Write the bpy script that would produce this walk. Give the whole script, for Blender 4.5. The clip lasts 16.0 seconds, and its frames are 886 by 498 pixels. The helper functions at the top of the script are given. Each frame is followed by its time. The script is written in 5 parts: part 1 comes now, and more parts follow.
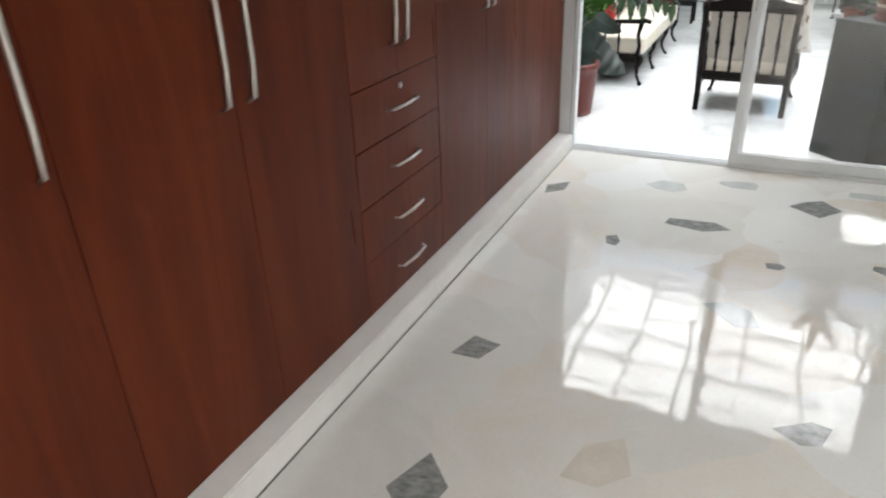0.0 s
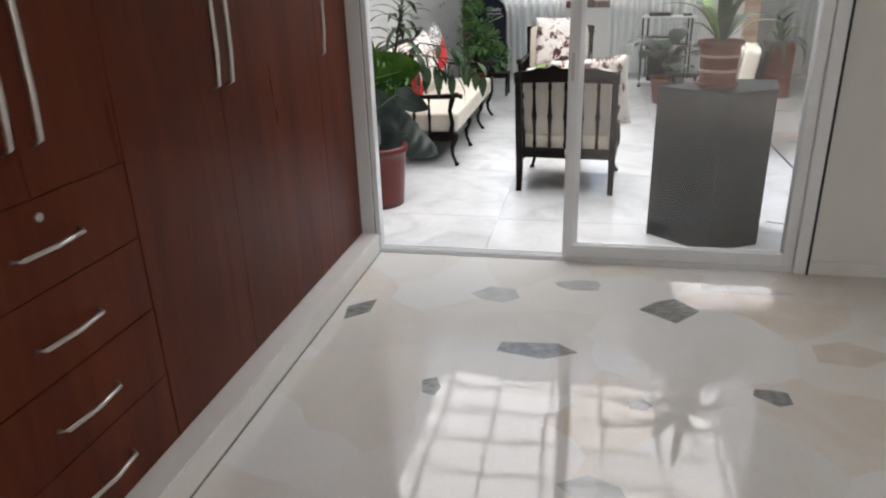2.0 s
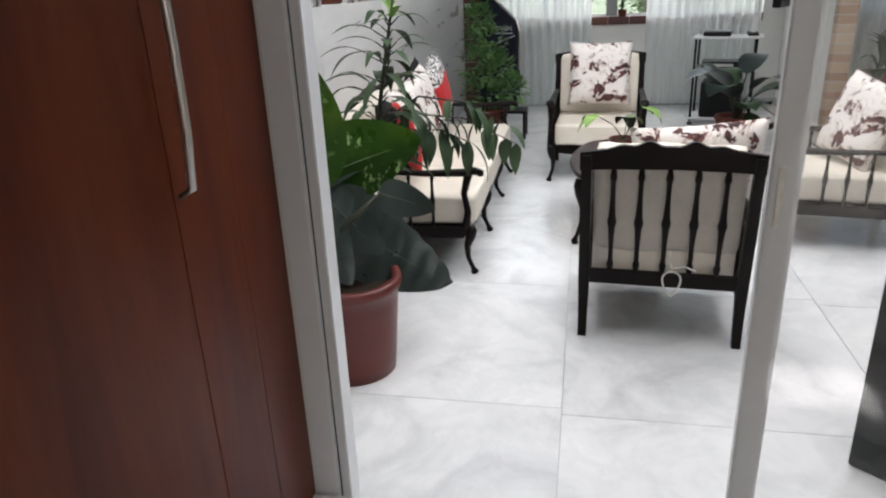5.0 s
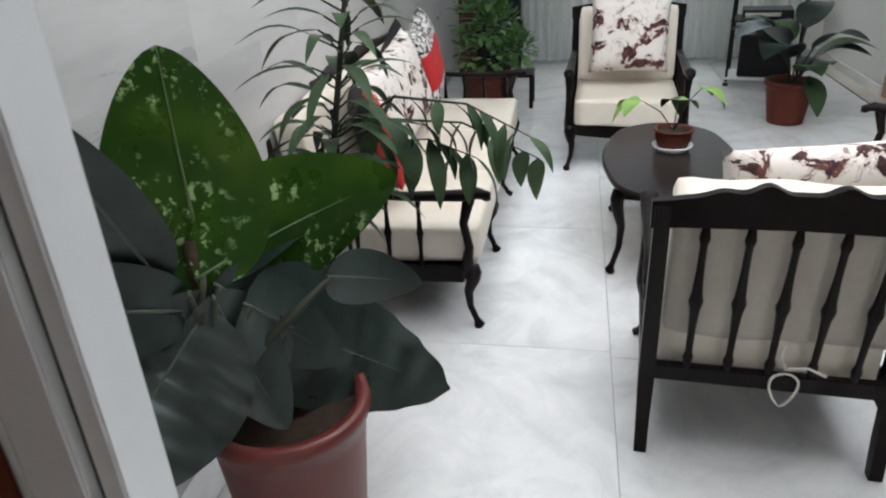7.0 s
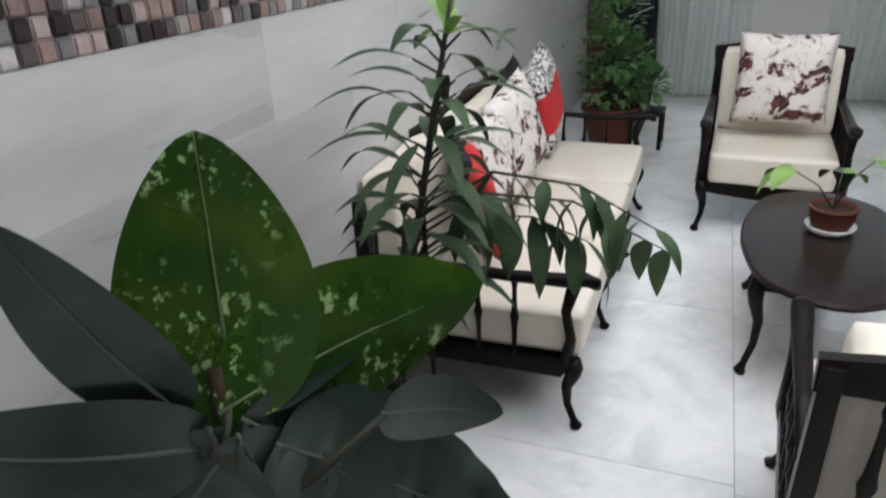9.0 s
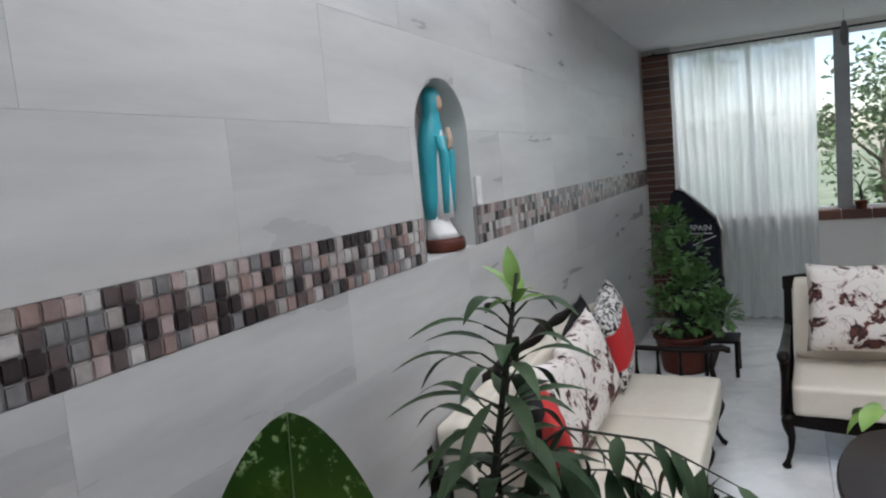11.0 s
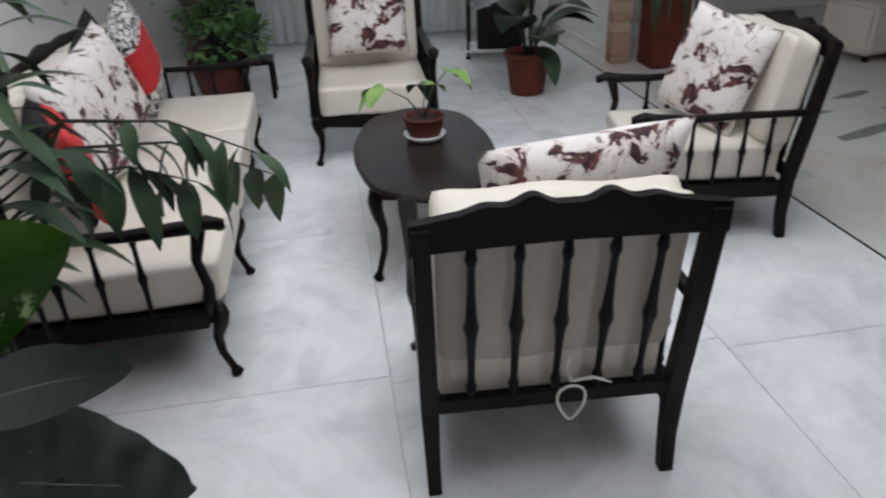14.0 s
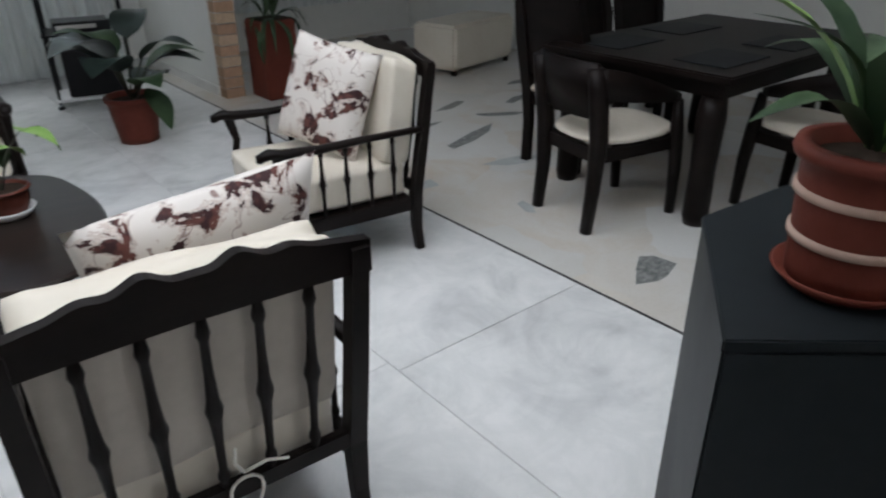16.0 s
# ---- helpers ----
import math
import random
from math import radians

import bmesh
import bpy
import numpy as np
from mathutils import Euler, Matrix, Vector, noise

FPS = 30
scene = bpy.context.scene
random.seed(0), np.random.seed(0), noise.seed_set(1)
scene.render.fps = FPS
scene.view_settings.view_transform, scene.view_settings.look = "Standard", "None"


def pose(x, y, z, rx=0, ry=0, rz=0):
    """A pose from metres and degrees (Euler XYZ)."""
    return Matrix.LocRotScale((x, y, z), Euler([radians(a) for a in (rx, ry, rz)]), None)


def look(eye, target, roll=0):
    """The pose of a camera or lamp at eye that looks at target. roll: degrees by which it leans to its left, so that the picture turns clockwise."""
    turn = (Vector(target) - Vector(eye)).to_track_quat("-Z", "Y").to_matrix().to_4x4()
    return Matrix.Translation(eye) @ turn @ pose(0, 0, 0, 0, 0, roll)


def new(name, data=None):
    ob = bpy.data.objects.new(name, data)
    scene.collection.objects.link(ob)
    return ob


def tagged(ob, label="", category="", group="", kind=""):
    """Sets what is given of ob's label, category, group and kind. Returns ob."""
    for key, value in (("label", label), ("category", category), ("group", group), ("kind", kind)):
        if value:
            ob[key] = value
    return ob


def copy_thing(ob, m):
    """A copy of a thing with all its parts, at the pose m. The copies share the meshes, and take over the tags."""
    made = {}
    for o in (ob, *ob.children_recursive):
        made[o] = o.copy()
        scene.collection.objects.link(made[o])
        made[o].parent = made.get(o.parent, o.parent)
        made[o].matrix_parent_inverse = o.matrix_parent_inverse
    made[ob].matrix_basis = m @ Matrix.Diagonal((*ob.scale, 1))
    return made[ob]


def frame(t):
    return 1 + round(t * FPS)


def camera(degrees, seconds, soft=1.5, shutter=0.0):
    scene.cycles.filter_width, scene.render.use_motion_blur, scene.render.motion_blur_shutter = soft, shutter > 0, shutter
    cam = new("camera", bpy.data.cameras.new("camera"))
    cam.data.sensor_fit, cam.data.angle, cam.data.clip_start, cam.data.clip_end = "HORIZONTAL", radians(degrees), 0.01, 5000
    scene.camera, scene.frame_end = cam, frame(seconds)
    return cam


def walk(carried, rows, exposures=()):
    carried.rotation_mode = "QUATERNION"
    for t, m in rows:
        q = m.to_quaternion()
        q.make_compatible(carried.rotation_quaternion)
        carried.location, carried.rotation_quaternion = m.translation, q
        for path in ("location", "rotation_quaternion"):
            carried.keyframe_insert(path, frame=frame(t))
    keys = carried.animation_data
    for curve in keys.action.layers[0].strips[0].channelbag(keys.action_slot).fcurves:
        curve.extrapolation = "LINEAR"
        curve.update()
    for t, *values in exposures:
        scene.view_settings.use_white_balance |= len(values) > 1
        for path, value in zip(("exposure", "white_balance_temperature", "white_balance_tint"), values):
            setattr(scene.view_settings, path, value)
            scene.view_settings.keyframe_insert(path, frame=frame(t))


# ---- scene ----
cam = camera(65.0, 16.0, 2.1, 0.25)
PATH = [
    (0, (1.613, -0.541, 1.67), (0.822, 1.054, 0.759), -2.2),
    (0.5, (1.64, -0.333, 1.617), (0.993, 1.356, 0.765), -3.8),
    (1, (1.668, -0.128, 1.622), (1.112, 1.591, 0.763), -2.9),
    (1.5, (1.64, 0.14, 1.543), (1.217, 1.934, 0.767), -1.9),
    (2, (1.53, 0.54, 1.506), (1.126, 2.354, 0.768), -1.9),
    (2.5, (1.543, 0.893, 1.508), (1.055, 2.707, 0.821), -0.5),
    (3, (1.454, 1.222, 1.497), (0.967, 3.03, 0.794), 0.5),
    (3.5, (1.31, 1.576, 1.525), (0.927, 3.399, 0.799), -1.4),
    (4, (1.19, 1.961, 1.507), (0.72, 3.762, 0.776), -3.5),
    (4.5, (1.112, 2.271, 1.508), (0.693, 4.068, 0.736), -2.2),
    (4.7, (1.063, 2.394, 1.512), (0.673, 4.222, 0.8), -2.2),
    (7, (0.793, 3.704, 1.53), (0.431, 5.469, 0.663), -3.3),
    (7.5, (0.798, 3.89, 1.57), (0.038, 5.494, 0.649), -3.2),
    (8, (0.779, 3.982, 1.528), (-0.157, 5.436, 0.521), -2.7),
    (8.5, (0.788, 4.029, 1.533), (-0.042, 5.587, 0.594), -3.3),
    (9, (0.745, 4.127, 1.603), (0.077, 5.821, 0.776), -2.6),
    (9.5, (0.756, 4.101, 1.669), (-0.094, 5.864, 1.255), -7.8),
    (9.7, (0.766, 4.091, 1.715), (-0.153, 5.839, 1.4), -6.7),
    (11.8, (0.786, 4.062, 1.736), (-0.017, 5.878, 1.506), -3.0),
    (12, (0.78, 4.065, 1.724), (0.043, 5.905, 1.461), -2.9),
    (12.5, (0.809, 4.044, 1.71), (0.303, 5.921, 1.24), -3.0),
    (13, (0.828, 4.039, 1.642), (0.526, 5.898, 0.967), -4.1),
    (13.5, (0.826, 4.064, 1.533), (0.78, 5.871, 0.676), -2.2),
    (14, (0.871, 4.087, 1.505), (1.13, 5.826, 0.552), -2.6),
    (14.5, (0.891, 4.1, 1.506), (1.45, 5.756, 0.535), -1.6),
    (15, (0.898, 4.116, 1.507), (1.674, 5.695, 0.555), -0.8),
    (15.5, (0.964, 4.193, 1.503), (1.851, 5.731, 0.582), -0.6),
    (16, (1.003, 4.252, 1.474), (2.133, 5.633, 0.571), -0.6),
]

# ---- world, lamps, exposure ----
def link_world():
    w = bpy.data.worlds.new("sky")
    w.use_nodes = True
    nt = w.node_tree
    sky = nt.nodes.new("ShaderNodeTexSky")
    sky.sky_type, sky.sun_disc = "NISHITA", False
    sky.sun_elevation, sky.sun_rotation = radians(65), radians(190)
    nt.links.new(sky.outputs[0], nt.nodes["Background"].inputs[0])
    nt.nodes["Background"].inputs[1].default_value = 0.15
    scene.world = w


def area(name, m, sx, sy, power, color=(1, 1, 1)):
    d = bpy.data.lights.new(name, "AREA")
    d.shape, d.size, d.size_y, d.energy, d.color = "RECTANGLE", sx, sy, power, color
    ob = new(name, d)
    ob.matrix_world = m
    return ob


link_world()
sun = new("sun", bpy.data.lights.new("sun", "SUN"))
sun.data.energy, sun.data.angle, sun.data.color = 4.3, radians(12), (1, 0.97, 0.92)
sun.matrix_world = look((0, 0, 10), (0.8, 4.5, 0))
area("skylight_daylight", pose(1.45, 6.1, 3.02), 3.1, 3.1, 38, (0.98, 0.98, 0.97))
area("window_daylight", look((1.2, 12.9, 3.7), (1.2, 11.4, 1.8)), 3.0, 1.2, 45, (0.97, 1.0, 0.98))
# fill light with no visible source, added to lift the corridor floor
area("corridor_ceiling_lamp", pose(3.3, -0.9, 2.47), 1.2, 0.8, 22, (1.0, 0.985, 0.96))
EXPOSURES = [(0, 2.36, 6520, 9), (0.8, 1.95, 6570, 9), (1.5, 1.8, 6650, 13), (3.0, 1.65, 6700, 14), (4.5, 1.5, 6650, 14), (7, 1.38, 6500, 11), (8.4, 1.03, 6500, 13), (9.5, 1.4, 6400, 12), (11.8, 0.55, 6350, 14), (12.8, 0.5, 6330, 15), (13.5, 0.9, 6350, 15), (14.5, 0.88, 6320, 11), (15, 0.76, 6300, 11), (16, 0.84, 6300, 11)]
walk(cam, [(t, look(eye, target, roll)) for t, eye, target, roll in PATH], EXPOSURES)


# ---- materials ----
DULL = ("dark_varnished_wood", "dark_table_top", "charcoal_lacquer", "mahogany", "broad_leaf", "narrow_leaf", "black_fabric", "navy_case_fabric", "black_plastic", "potting_soil", "terracotta", "glossy_brown")


def mat(name, rough=0.5, metal=0.0, coat=0.0):
    m = bpy.data.materials.new(name)
    m.use_nodes = True
    b = m.node_tree.nodes["Principled BSDF"]
    b.inputs["Roughness"].default_value, b.inputs["Metallic"].default_value = rough, metal
    b.inputs["Coat Weight"].default_value = coat
    if name in DULL:
        b.inputs["Specular IOR Level"].default_value = 0.14
    return m, m.node_tree, b


def node(nt, kind, **values):
    n = nt.nodes.new(kind)
    for k, v in values.items():
        n.inputs[k.replace("_", " ")].default_value = v
    return n


def ramp(nt, src, stops, mode="LINEAR"):
    r = nt.nodes.new("ShaderNodeValToRGB")
    r.color_ramp.interpolation = mode
    els = r.color_ramp.elements
    while len(els) < len(stops):
        els.new(0.5)
    for e, (p, c) in zip(els, stops):
        e.position, e.color = p, (*c, 1)
    nt.links.new(src, r.inputs[0])
    return r.outputs[0]


def coords(nt, scale=(1, 1, 1), world=True):
    mp = nt.nodes.new("ShaderNodeMapping")
    mp.inputs["Scale"].default_value = scale
    if world:
        nt.links.new(nt.nodes.new("ShaderNodeNewGeometry").outputs["Position"], mp.inputs[0])
    else:
        nt.links.new(nt.nodes.new("ShaderNodeTexCoord").outputs["Object"], mp.inputs[0])
    return mp.outputs[0]


def noise_tex(nt, vec, scale, detail=6, rough=0.55, dist=0.0):
    n = node(nt, "ShaderNodeTexNoise", Scale=scale, Detail=detail, Roughness=rough, Distortion=dist)
    nt.links.new(vec, n.inputs["Vector"])
    return n.outputs["Fac"]


def mix(nt, fac, a, b, mode="MIX"):
    m = nt.nodes.new("ShaderNodeMix")
    m.data_type, m.blend_type = "RGBA", mode
    for src, i in ((fac, 0), (a, 6), (b, 7)):
        if isinstance(src, (int, float)):
            m.inputs[i].default_value = src
        elif isinstance(src, tuple):
            m.inputs[i].default_value = (*src, 1)
        else:
            nt.links.new(src, m.inputs[i])
    return m.outputs[2]


def bump(nt, b, src, strength=0.2, dist=0.01):
    n = node(nt, "ShaderNodeBump", Strength=strength, Distance=dist)
    nt.links.new(src, n.inputs["Height"])
    nt.links.new(n.outputs[0], b.inputs["Normal"])


def grained(name, lo, hi, rough, scale=6, stretch=(1, 1, 1), bumps=0.05, coat=0.0, metal=0.0, world=True, wear=0.0):
    """A surface with soft large stains and fine grain between two colours."""
    m, nt, b = mat(name, rough, metal, coat)
    v = coords(nt, stretch, world)
    big, fine = noise_tex(nt, v, scale, 5), noise_tex(nt, v, scale * 9, 4)
    c = mix(nt, ramp(nt, big, [(0.3, (0, 0, 0)), (0.7, (1, 1, 1))]), lo, hi)
    c = mix(nt, 0.25, c, ramp(nt, fine, [(0.35, lo), (0.65, hi)]))
    nt.links.new(c, b.inputs["Base Color"])
    bump(nt, b, fine, bumps, 0.004)
    if wear:
        r = ramp(nt, big, [(0.3, (rough,) * 3), (0.75, (min(1, rough + wear),) * 3)])
        nt.links.new(r, b.inputs["Roughness"])
    return m


def marble_mat():
    m, nt, b = mat("living_marble", 0.16)
    v = coords(nt)
    info = nt.nodes.new("ShaderNodeObjectInfo")
    off = nt.nodes.new("ShaderNodeVectorMath")
    off.operation = "ADD"
    mul = nt.nodes.new("ShaderNodeMath")
    mul.operation, mul.inputs[1].default_value = "MULTIPLY", 40
    nt.links.new(info.outputs["Random"], mul.inputs[0])
    nt.links.new(v, off.inputs[0])
    nt.links.new(mul.outputs[0], off.inputs[1])
    v = off.outputs[0]
    big = noise_tex(nt, v, 2.2, 8, 0.6, 1.2)
    vein = noise_tex(nt, v, 3.5, 10, 0.65, 0.9)
    c = ramp(nt, big, [(0.28, (0.60, 0.61, 0.62)), (0.5, (0.78, 0.79, 0.79)), (0.72, (0.86, 0.86, 0.86))])
    veins = ramp(nt, vein, [(0.40, (1, 1, 1)), (0.5, (0.90, 0.91, 0.91)), (0.60, (1, 1, 1))])
    nt.links.new(mix(nt, 0.7, c, veins, "MULTIPLY"), b.inputs["Base Color"])
    nt.links.new(ramp(nt, noise_tex(nt, v, 9, 3), [(0.3, (0.10,) * 3), (0.7, (0.20,) * 3)]), b.inputs["Roughness"])
    return m


def cast_marble_mat():
    m, nt, b = mat("cast_marble", 0.1)
    v = coords(nt)
    vo = node(nt, "ShaderNodeTexVoronoi", Scale=2.6)
    warp = nt.nodes.new("ShaderNodeTexNoise")
    warp.inputs["Scale"].default_value = 2.0
    nt.links.new(v, warp.inputs["Vector"])
    nt.links.new(mix(nt, 0.25, v, warp.outputs["Color"]), vo.inputs["Vector"])
    cell = ramp(nt, vo.outputs["Color"], [(0.0, (0.60, 0.60, 0.57)), (0.35, (0.66, 0.65, 0.62)), (0.6, (0.63, 0.56, 0.47)), (0.75, (0.72, 0.72, 0.70)), (1.0, (0.66, 0.67, 0.67))])
    big = noise_tex(nt, v, 1.6, 8, 0.65, 1.5)
    c = mix(nt, ramp(nt, big, [(0.42, (0, 0, 0)), (0.72, (1, 1, 1))]), cell, (0.69, 0.69, 0.67))
    speck = ramp(nt, noise_tex(nt, v, 60, 3), [(0.38, (0.8, 0.8, 0.8)), (0.5, (1, 1, 1))])
    nt.links.new(mix(nt, 0.15, c, speck, "MULTIPLY"), b.inputs["Base Color"])
    nt.links.new(ramp(nt, noise_tex(nt, v, 4, 4), [(0.3, (0.02,) * 3), (0.7, (0.07,) * 3)]), b.inputs["Roughness"])
    bump(nt, b, noise_tex(nt, v, 6, 2, 0.4), 0.25, 0.005)
    return m


def wall_tile_mat():
    """Matt porcelain with long cloudy grain, each tile cut from another part of the pattern."""
    m, nt, b = mat("grey_wood_look_tile", 0.3)
    info = nt.nodes.new("ShaderNodeObjectInfo")
    mul, off = nt.nodes.new("ShaderNodeMath"), nt.nodes.new("ShaderNodeVectorMath")
    mul.operation, mul.inputs[1].default_value, off.operation = "MULTIPLY", 30, "ADD"
    nt.links.new(info.outputs["Random"], mul.inputs[0])
    nt.links.new(coords(nt, (1, 0.5, 3.2)), off.inputs[0])
    nt.links.new(mul.outputs[0], off.inputs[1])
    v = off.outputs[0]
    cloud, grain = noise_tex(nt, v, 1.7, 5, 0.55, 0.15), noise_tex(nt, v, 14, 5)
    c = ramp(nt, cloud, [(0.28, (0.42, 0.42, 0.42)), (0.5, (0.53, 0.53, 0.525)), (0.72, (0.62, 0.62, 0.61))])
    c = mix(nt, ramp(nt, noise_tex(nt, v, 1.1, 3), [(0.45, (0, 0, 0)), (0.7, (0.5, 0.5, 0.5))]), c, (0.56, 0.53, 0.50))
    c = mix(nt, 0.25, c, ramp(nt, grain, [(0.3, (0.84, 0.84, 0.84)), (0.65, (1, 1, 1))]), "MULTIPLY")
    tone = ramp(nt, info.outputs["Random"], [(0, (0.90, 0.90, 0.91)), (1, (1, 1, 1))])
    nt.links.new(mix(nt, 1.0, c, tone, "MULTIPLY"), b.inputs["Base Color"])
    nt.links.new(ramp(nt, cloud, [(0.3, (0.26,) * 3), (0.75, (0.42,) * 3)]), b.inputs["Roughness"])
    bump(nt, b, grain, 0.06, 0.004)
    return m


def mahogany_mat():
    m, nt, b = mat("mahogany", 0.36, 0, 0.0)
    v = coords(nt, (4, 4, 0.45))
    big, fine = noise_tex(nt, v, 1.3, 6, 0.6, 1.0), noise_tex(nt, v, 16, 5)
    c = ramp(nt, big, [(0.3, (0.055, 0.009, 0.005)), (0.5, (0.096, 0.018, 0.007)), (0.72, (0.140, 0.031, 0.011))])
    c = mix(nt, 0.22, c, ramp(nt, fine, [(0.3, (0.5, 0.45, 0.4)), (0.6, (1, 1, 1))]), "MULTIPLY")
    c = mix(nt, ramp(nt, noise_tex(nt, coords(nt), 1.1, 3), [(0.35, (0, 0, 0)), (0.7, (0.4, 0.4, 0.4))]), c, (0.125, 0.030, 0.012))
    nt.links.new(c, b.inputs["Base Color"])
    nt.links.new(ramp(nt, noise_tex(nt, v, 3, 3), [(0.3, (0.27,) * 3), (0.7, (0.42,) * 3)]), b.inputs["Roughness"])
    bump(nt, b, fine, 0.05, 0.002)
    return m


def random_tile_mat(name, stops, island=False, rough=0.27):
    m, nt, b = mat(name, rough)
    src = nt.nodes.new("ShaderNodeNewGeometry").outputs["Random Per Island"] if island else nt.nodes.new("ShaderNodeObjectInfo").outputs["Random"]
    c = ramp(nt, src, stops, "CONSTANT")
    g = noise_tex(nt, coords(nt), 45, 5)
    c = mix(nt, 0.5, c, ramp(nt, g, [(0.3, (0.6, 0.6, 0.6)), (0.65, (1.1, 1.08, 1.05))]), "MULTIPLY")
    nt.links.new(c, b.inputs["Base Color"])
    bump(nt, b, g, 0.3, 0.004)
    return m


def floral_mat():
    """Off-white cloth printed with ragged maroon blotches and thin branching lines."""
    m, nt, b = mat("floral_fabric", 0.85)
    v = coords(nt, (1, 1, 1), False)
    cloth, maroon, rust = (0.72, 0.68, 0.64), (0.038, 0.012, 0.014), (0.13, 0.045, 0.036)
    big = noise_tex(nt, v, 9.5, 5, 0.62, 0.6)
    blot = ramp(nt, big, [(0.555, (0, 0, 0)), (0.57, (1, 1, 1))])
    inner = mix(nt, ramp(nt, noise_tex(nt, v, 30, 3), [(0.45, (0, 0, 0)), (0.6, (1, 1, 1))]), maroon, rust)
    halo = ramp(nt, big, [(0.525, (1, 1, 1)), (0.54, (0.60, 0.46, 0.43)), (0.55, (0.95, 0.92, 0.90))])
    thin = ramp(nt, noise_tex(nt, v, 6, 2, 0.5, 1.2), [(0.492, (1, 1, 1)), (0.5, (0.30, 0.18, 0.17)), (0.508, (1, 1, 1))])
    c = mix(nt, 0.8, mix(nt, 0.9, cloth, thin, "MULTIPLY"), halo, "MULTIPLY")
    nt.links.new(mix(nt, blot, c, inner), b.inputs["Base Color"])
    bump(nt, b, noise_tex(nt, v, 300, 2), 0.1, 0.002)
    return m


def zebra_mat():
    m, nt, b = mat("red_zebra_fabric", 0.8)
    v = coords(nt, (1, 1, 1), False)
    sep = nt.nodes.new("ShaderNodeSeparateXYZ")
    nt.links.new(v, sep.inputs[0])
    ab = nt.nodes.new("ShaderNodeMath")
    ab.operation = "ABSOLUTE"
    nt.links.new(sep.outputs[2], ab.inputs[0])
    zone = ramp(nt, ab.outputs[0], [(0.11, (0, 0, 0)), (0.115, (1, 1, 1))])
    z = ramp(nt, noise_tex(nt, v, 26, 1, 0.5, 2.0), [(0.47, (0.02, 0.02, 0.02)), (0.5, (0.7, 0.68, 0.66))])
    nt.links.new(mix(nt, zone, (0.52, 0.022, 0.026), z), b.inputs["Base Color"])
    bump(nt, b, noise_tex(nt, v, 300, 2), 0.1, 0.002)
    return m


def leaf_mat(name, lo, hi, rough=0.35, spots=None, blotch=None):
    m, nt, b = mat(name, rough)
    v = coords(nt, (1, 1, 1), False)
    c = mix(nt, ramp(nt, noise_tex(nt, v, 5, 4), [(0.35, (0, 0, 0)), (0.65, (1, 1, 1))]), lo, hi)
    if blotch:
        c = mix(nt, ramp(nt, noise_tex(nt, v, 3.2, 2), [(0.48, (0, 0, 0)), (0.66, (0.8, 0.8, 0.8))]), c, blotch)
    if spots:
        s = ramp(nt, noise_tex(nt, v, 34, 4, 0.6), [(0.56, (0, 0, 0)), (0.63, (1, 1, 1))])
        patch = ramp(nt, noise_tex(nt, v, 6, 2), [(0.50, (0, 0, 0)), (0.60, (1, 1, 1))])
        c = mix(nt, mix(nt, 1.0, s, patch, "MULTIPLY"), c, spots)
    nt.links.new(c, b.inputs["Base Color"])
    nt.links.new(ramp(nt, noise_tex(nt, v, 11, 3), [(0.3, (rough * 0.8,) * 3), (0.7, (rough * 1.3,) * 3)]), b.inputs["Roughness"])
    bump(nt, b, noise_tex(nt, v, 18, 3), 0.25, 0.004)
    return m


def glass_mat(name, tint=(1, 1, 1), rough=0.0):
    m, nt, b = mat(name, rough)
    b.inputs["Base Color"].default_value = (*tint, 1)
    b.inputs["Transmission Weight"].default_value, b.inputs["IOR"].default_value = 1.0, 1.45
    return m


def sheer_mat():
    m, nt, b = mat("sheer_curtain", 0.9)
    b.inputs["Base Color"].default_value = (0.82, 0.86, 0.86, 1)
    tr, tl, mx, mx2 = nt.nodes.new("ShaderNodeBsdfTransparent"), nt.nodes.new("ShaderNodeBsdfTranslucent"), nt.nodes.new("ShaderNodeMixShader"), nt.nodes.new("ShaderNodeMixShader")
    tl.inputs[0].default_value = (0.93, 0.96, 0.96, 1)
    mx.inputs[0].default_value = 0.55
    weave = ramp(nt, noise_tex(nt, coords(nt, (40, 40, 1)), 3, 2), [(0.3, (0.14,) * 3), (0.7, (0.30,) * 3)])
    nt.links.new(weave, mx2.inputs[0])
    nt.links.new(b.outputs[0], mx.inputs[1])
    nt.links.new(tl.outputs[0], mx.inputs[2])
    nt.links.new(mx.outputs[0], mx2.inputs[1])
    nt.links.new(tr.outputs[0], mx2.inputs[2])
    nt.links.new(mx2.outputs[0], nt.nodes["Material Output"].inputs[0])
    return m


M_MARBLE, M_CAST, M_MAHOG = marble_mat(), cast_marble_mat(), mahogany_mat()
M_GROUT = grained("grout", (0.42, 0.42, 0.41), (0.50, 0.50, 0.49), 0.8, 8)
M_DARKGROUT = grained("dark_grout", (0.13, 0.12, 0.12), (0.19, 0.18, 0.18), 0.8, 8)
M_SHARD = grained("dark_marble_shard", (0.10, 0.11, 0.11), (0.38, 0.39, 0.38), 0.06, 22, (1, 1.8, 1), 0.0)
M_SHARD_B = grained("beige_marble_shard", (0.54, 0.49, 0.42), (0.64, 0.60, 0.54), 0.06, 9, (1, 1, 1), 0.0)
M_SHARD_P = grained("grey_marble_shard", (0.40, 0.43, 0.43), (0.56, 0.58, 0.58), 0.06, 10, (1, 1, 1), 0.0)
M_PLINTH = grained("plinth_marble", (0.70, 0.69, 0.67), (0.80, 0.79, 0.77), 0.18, 4)
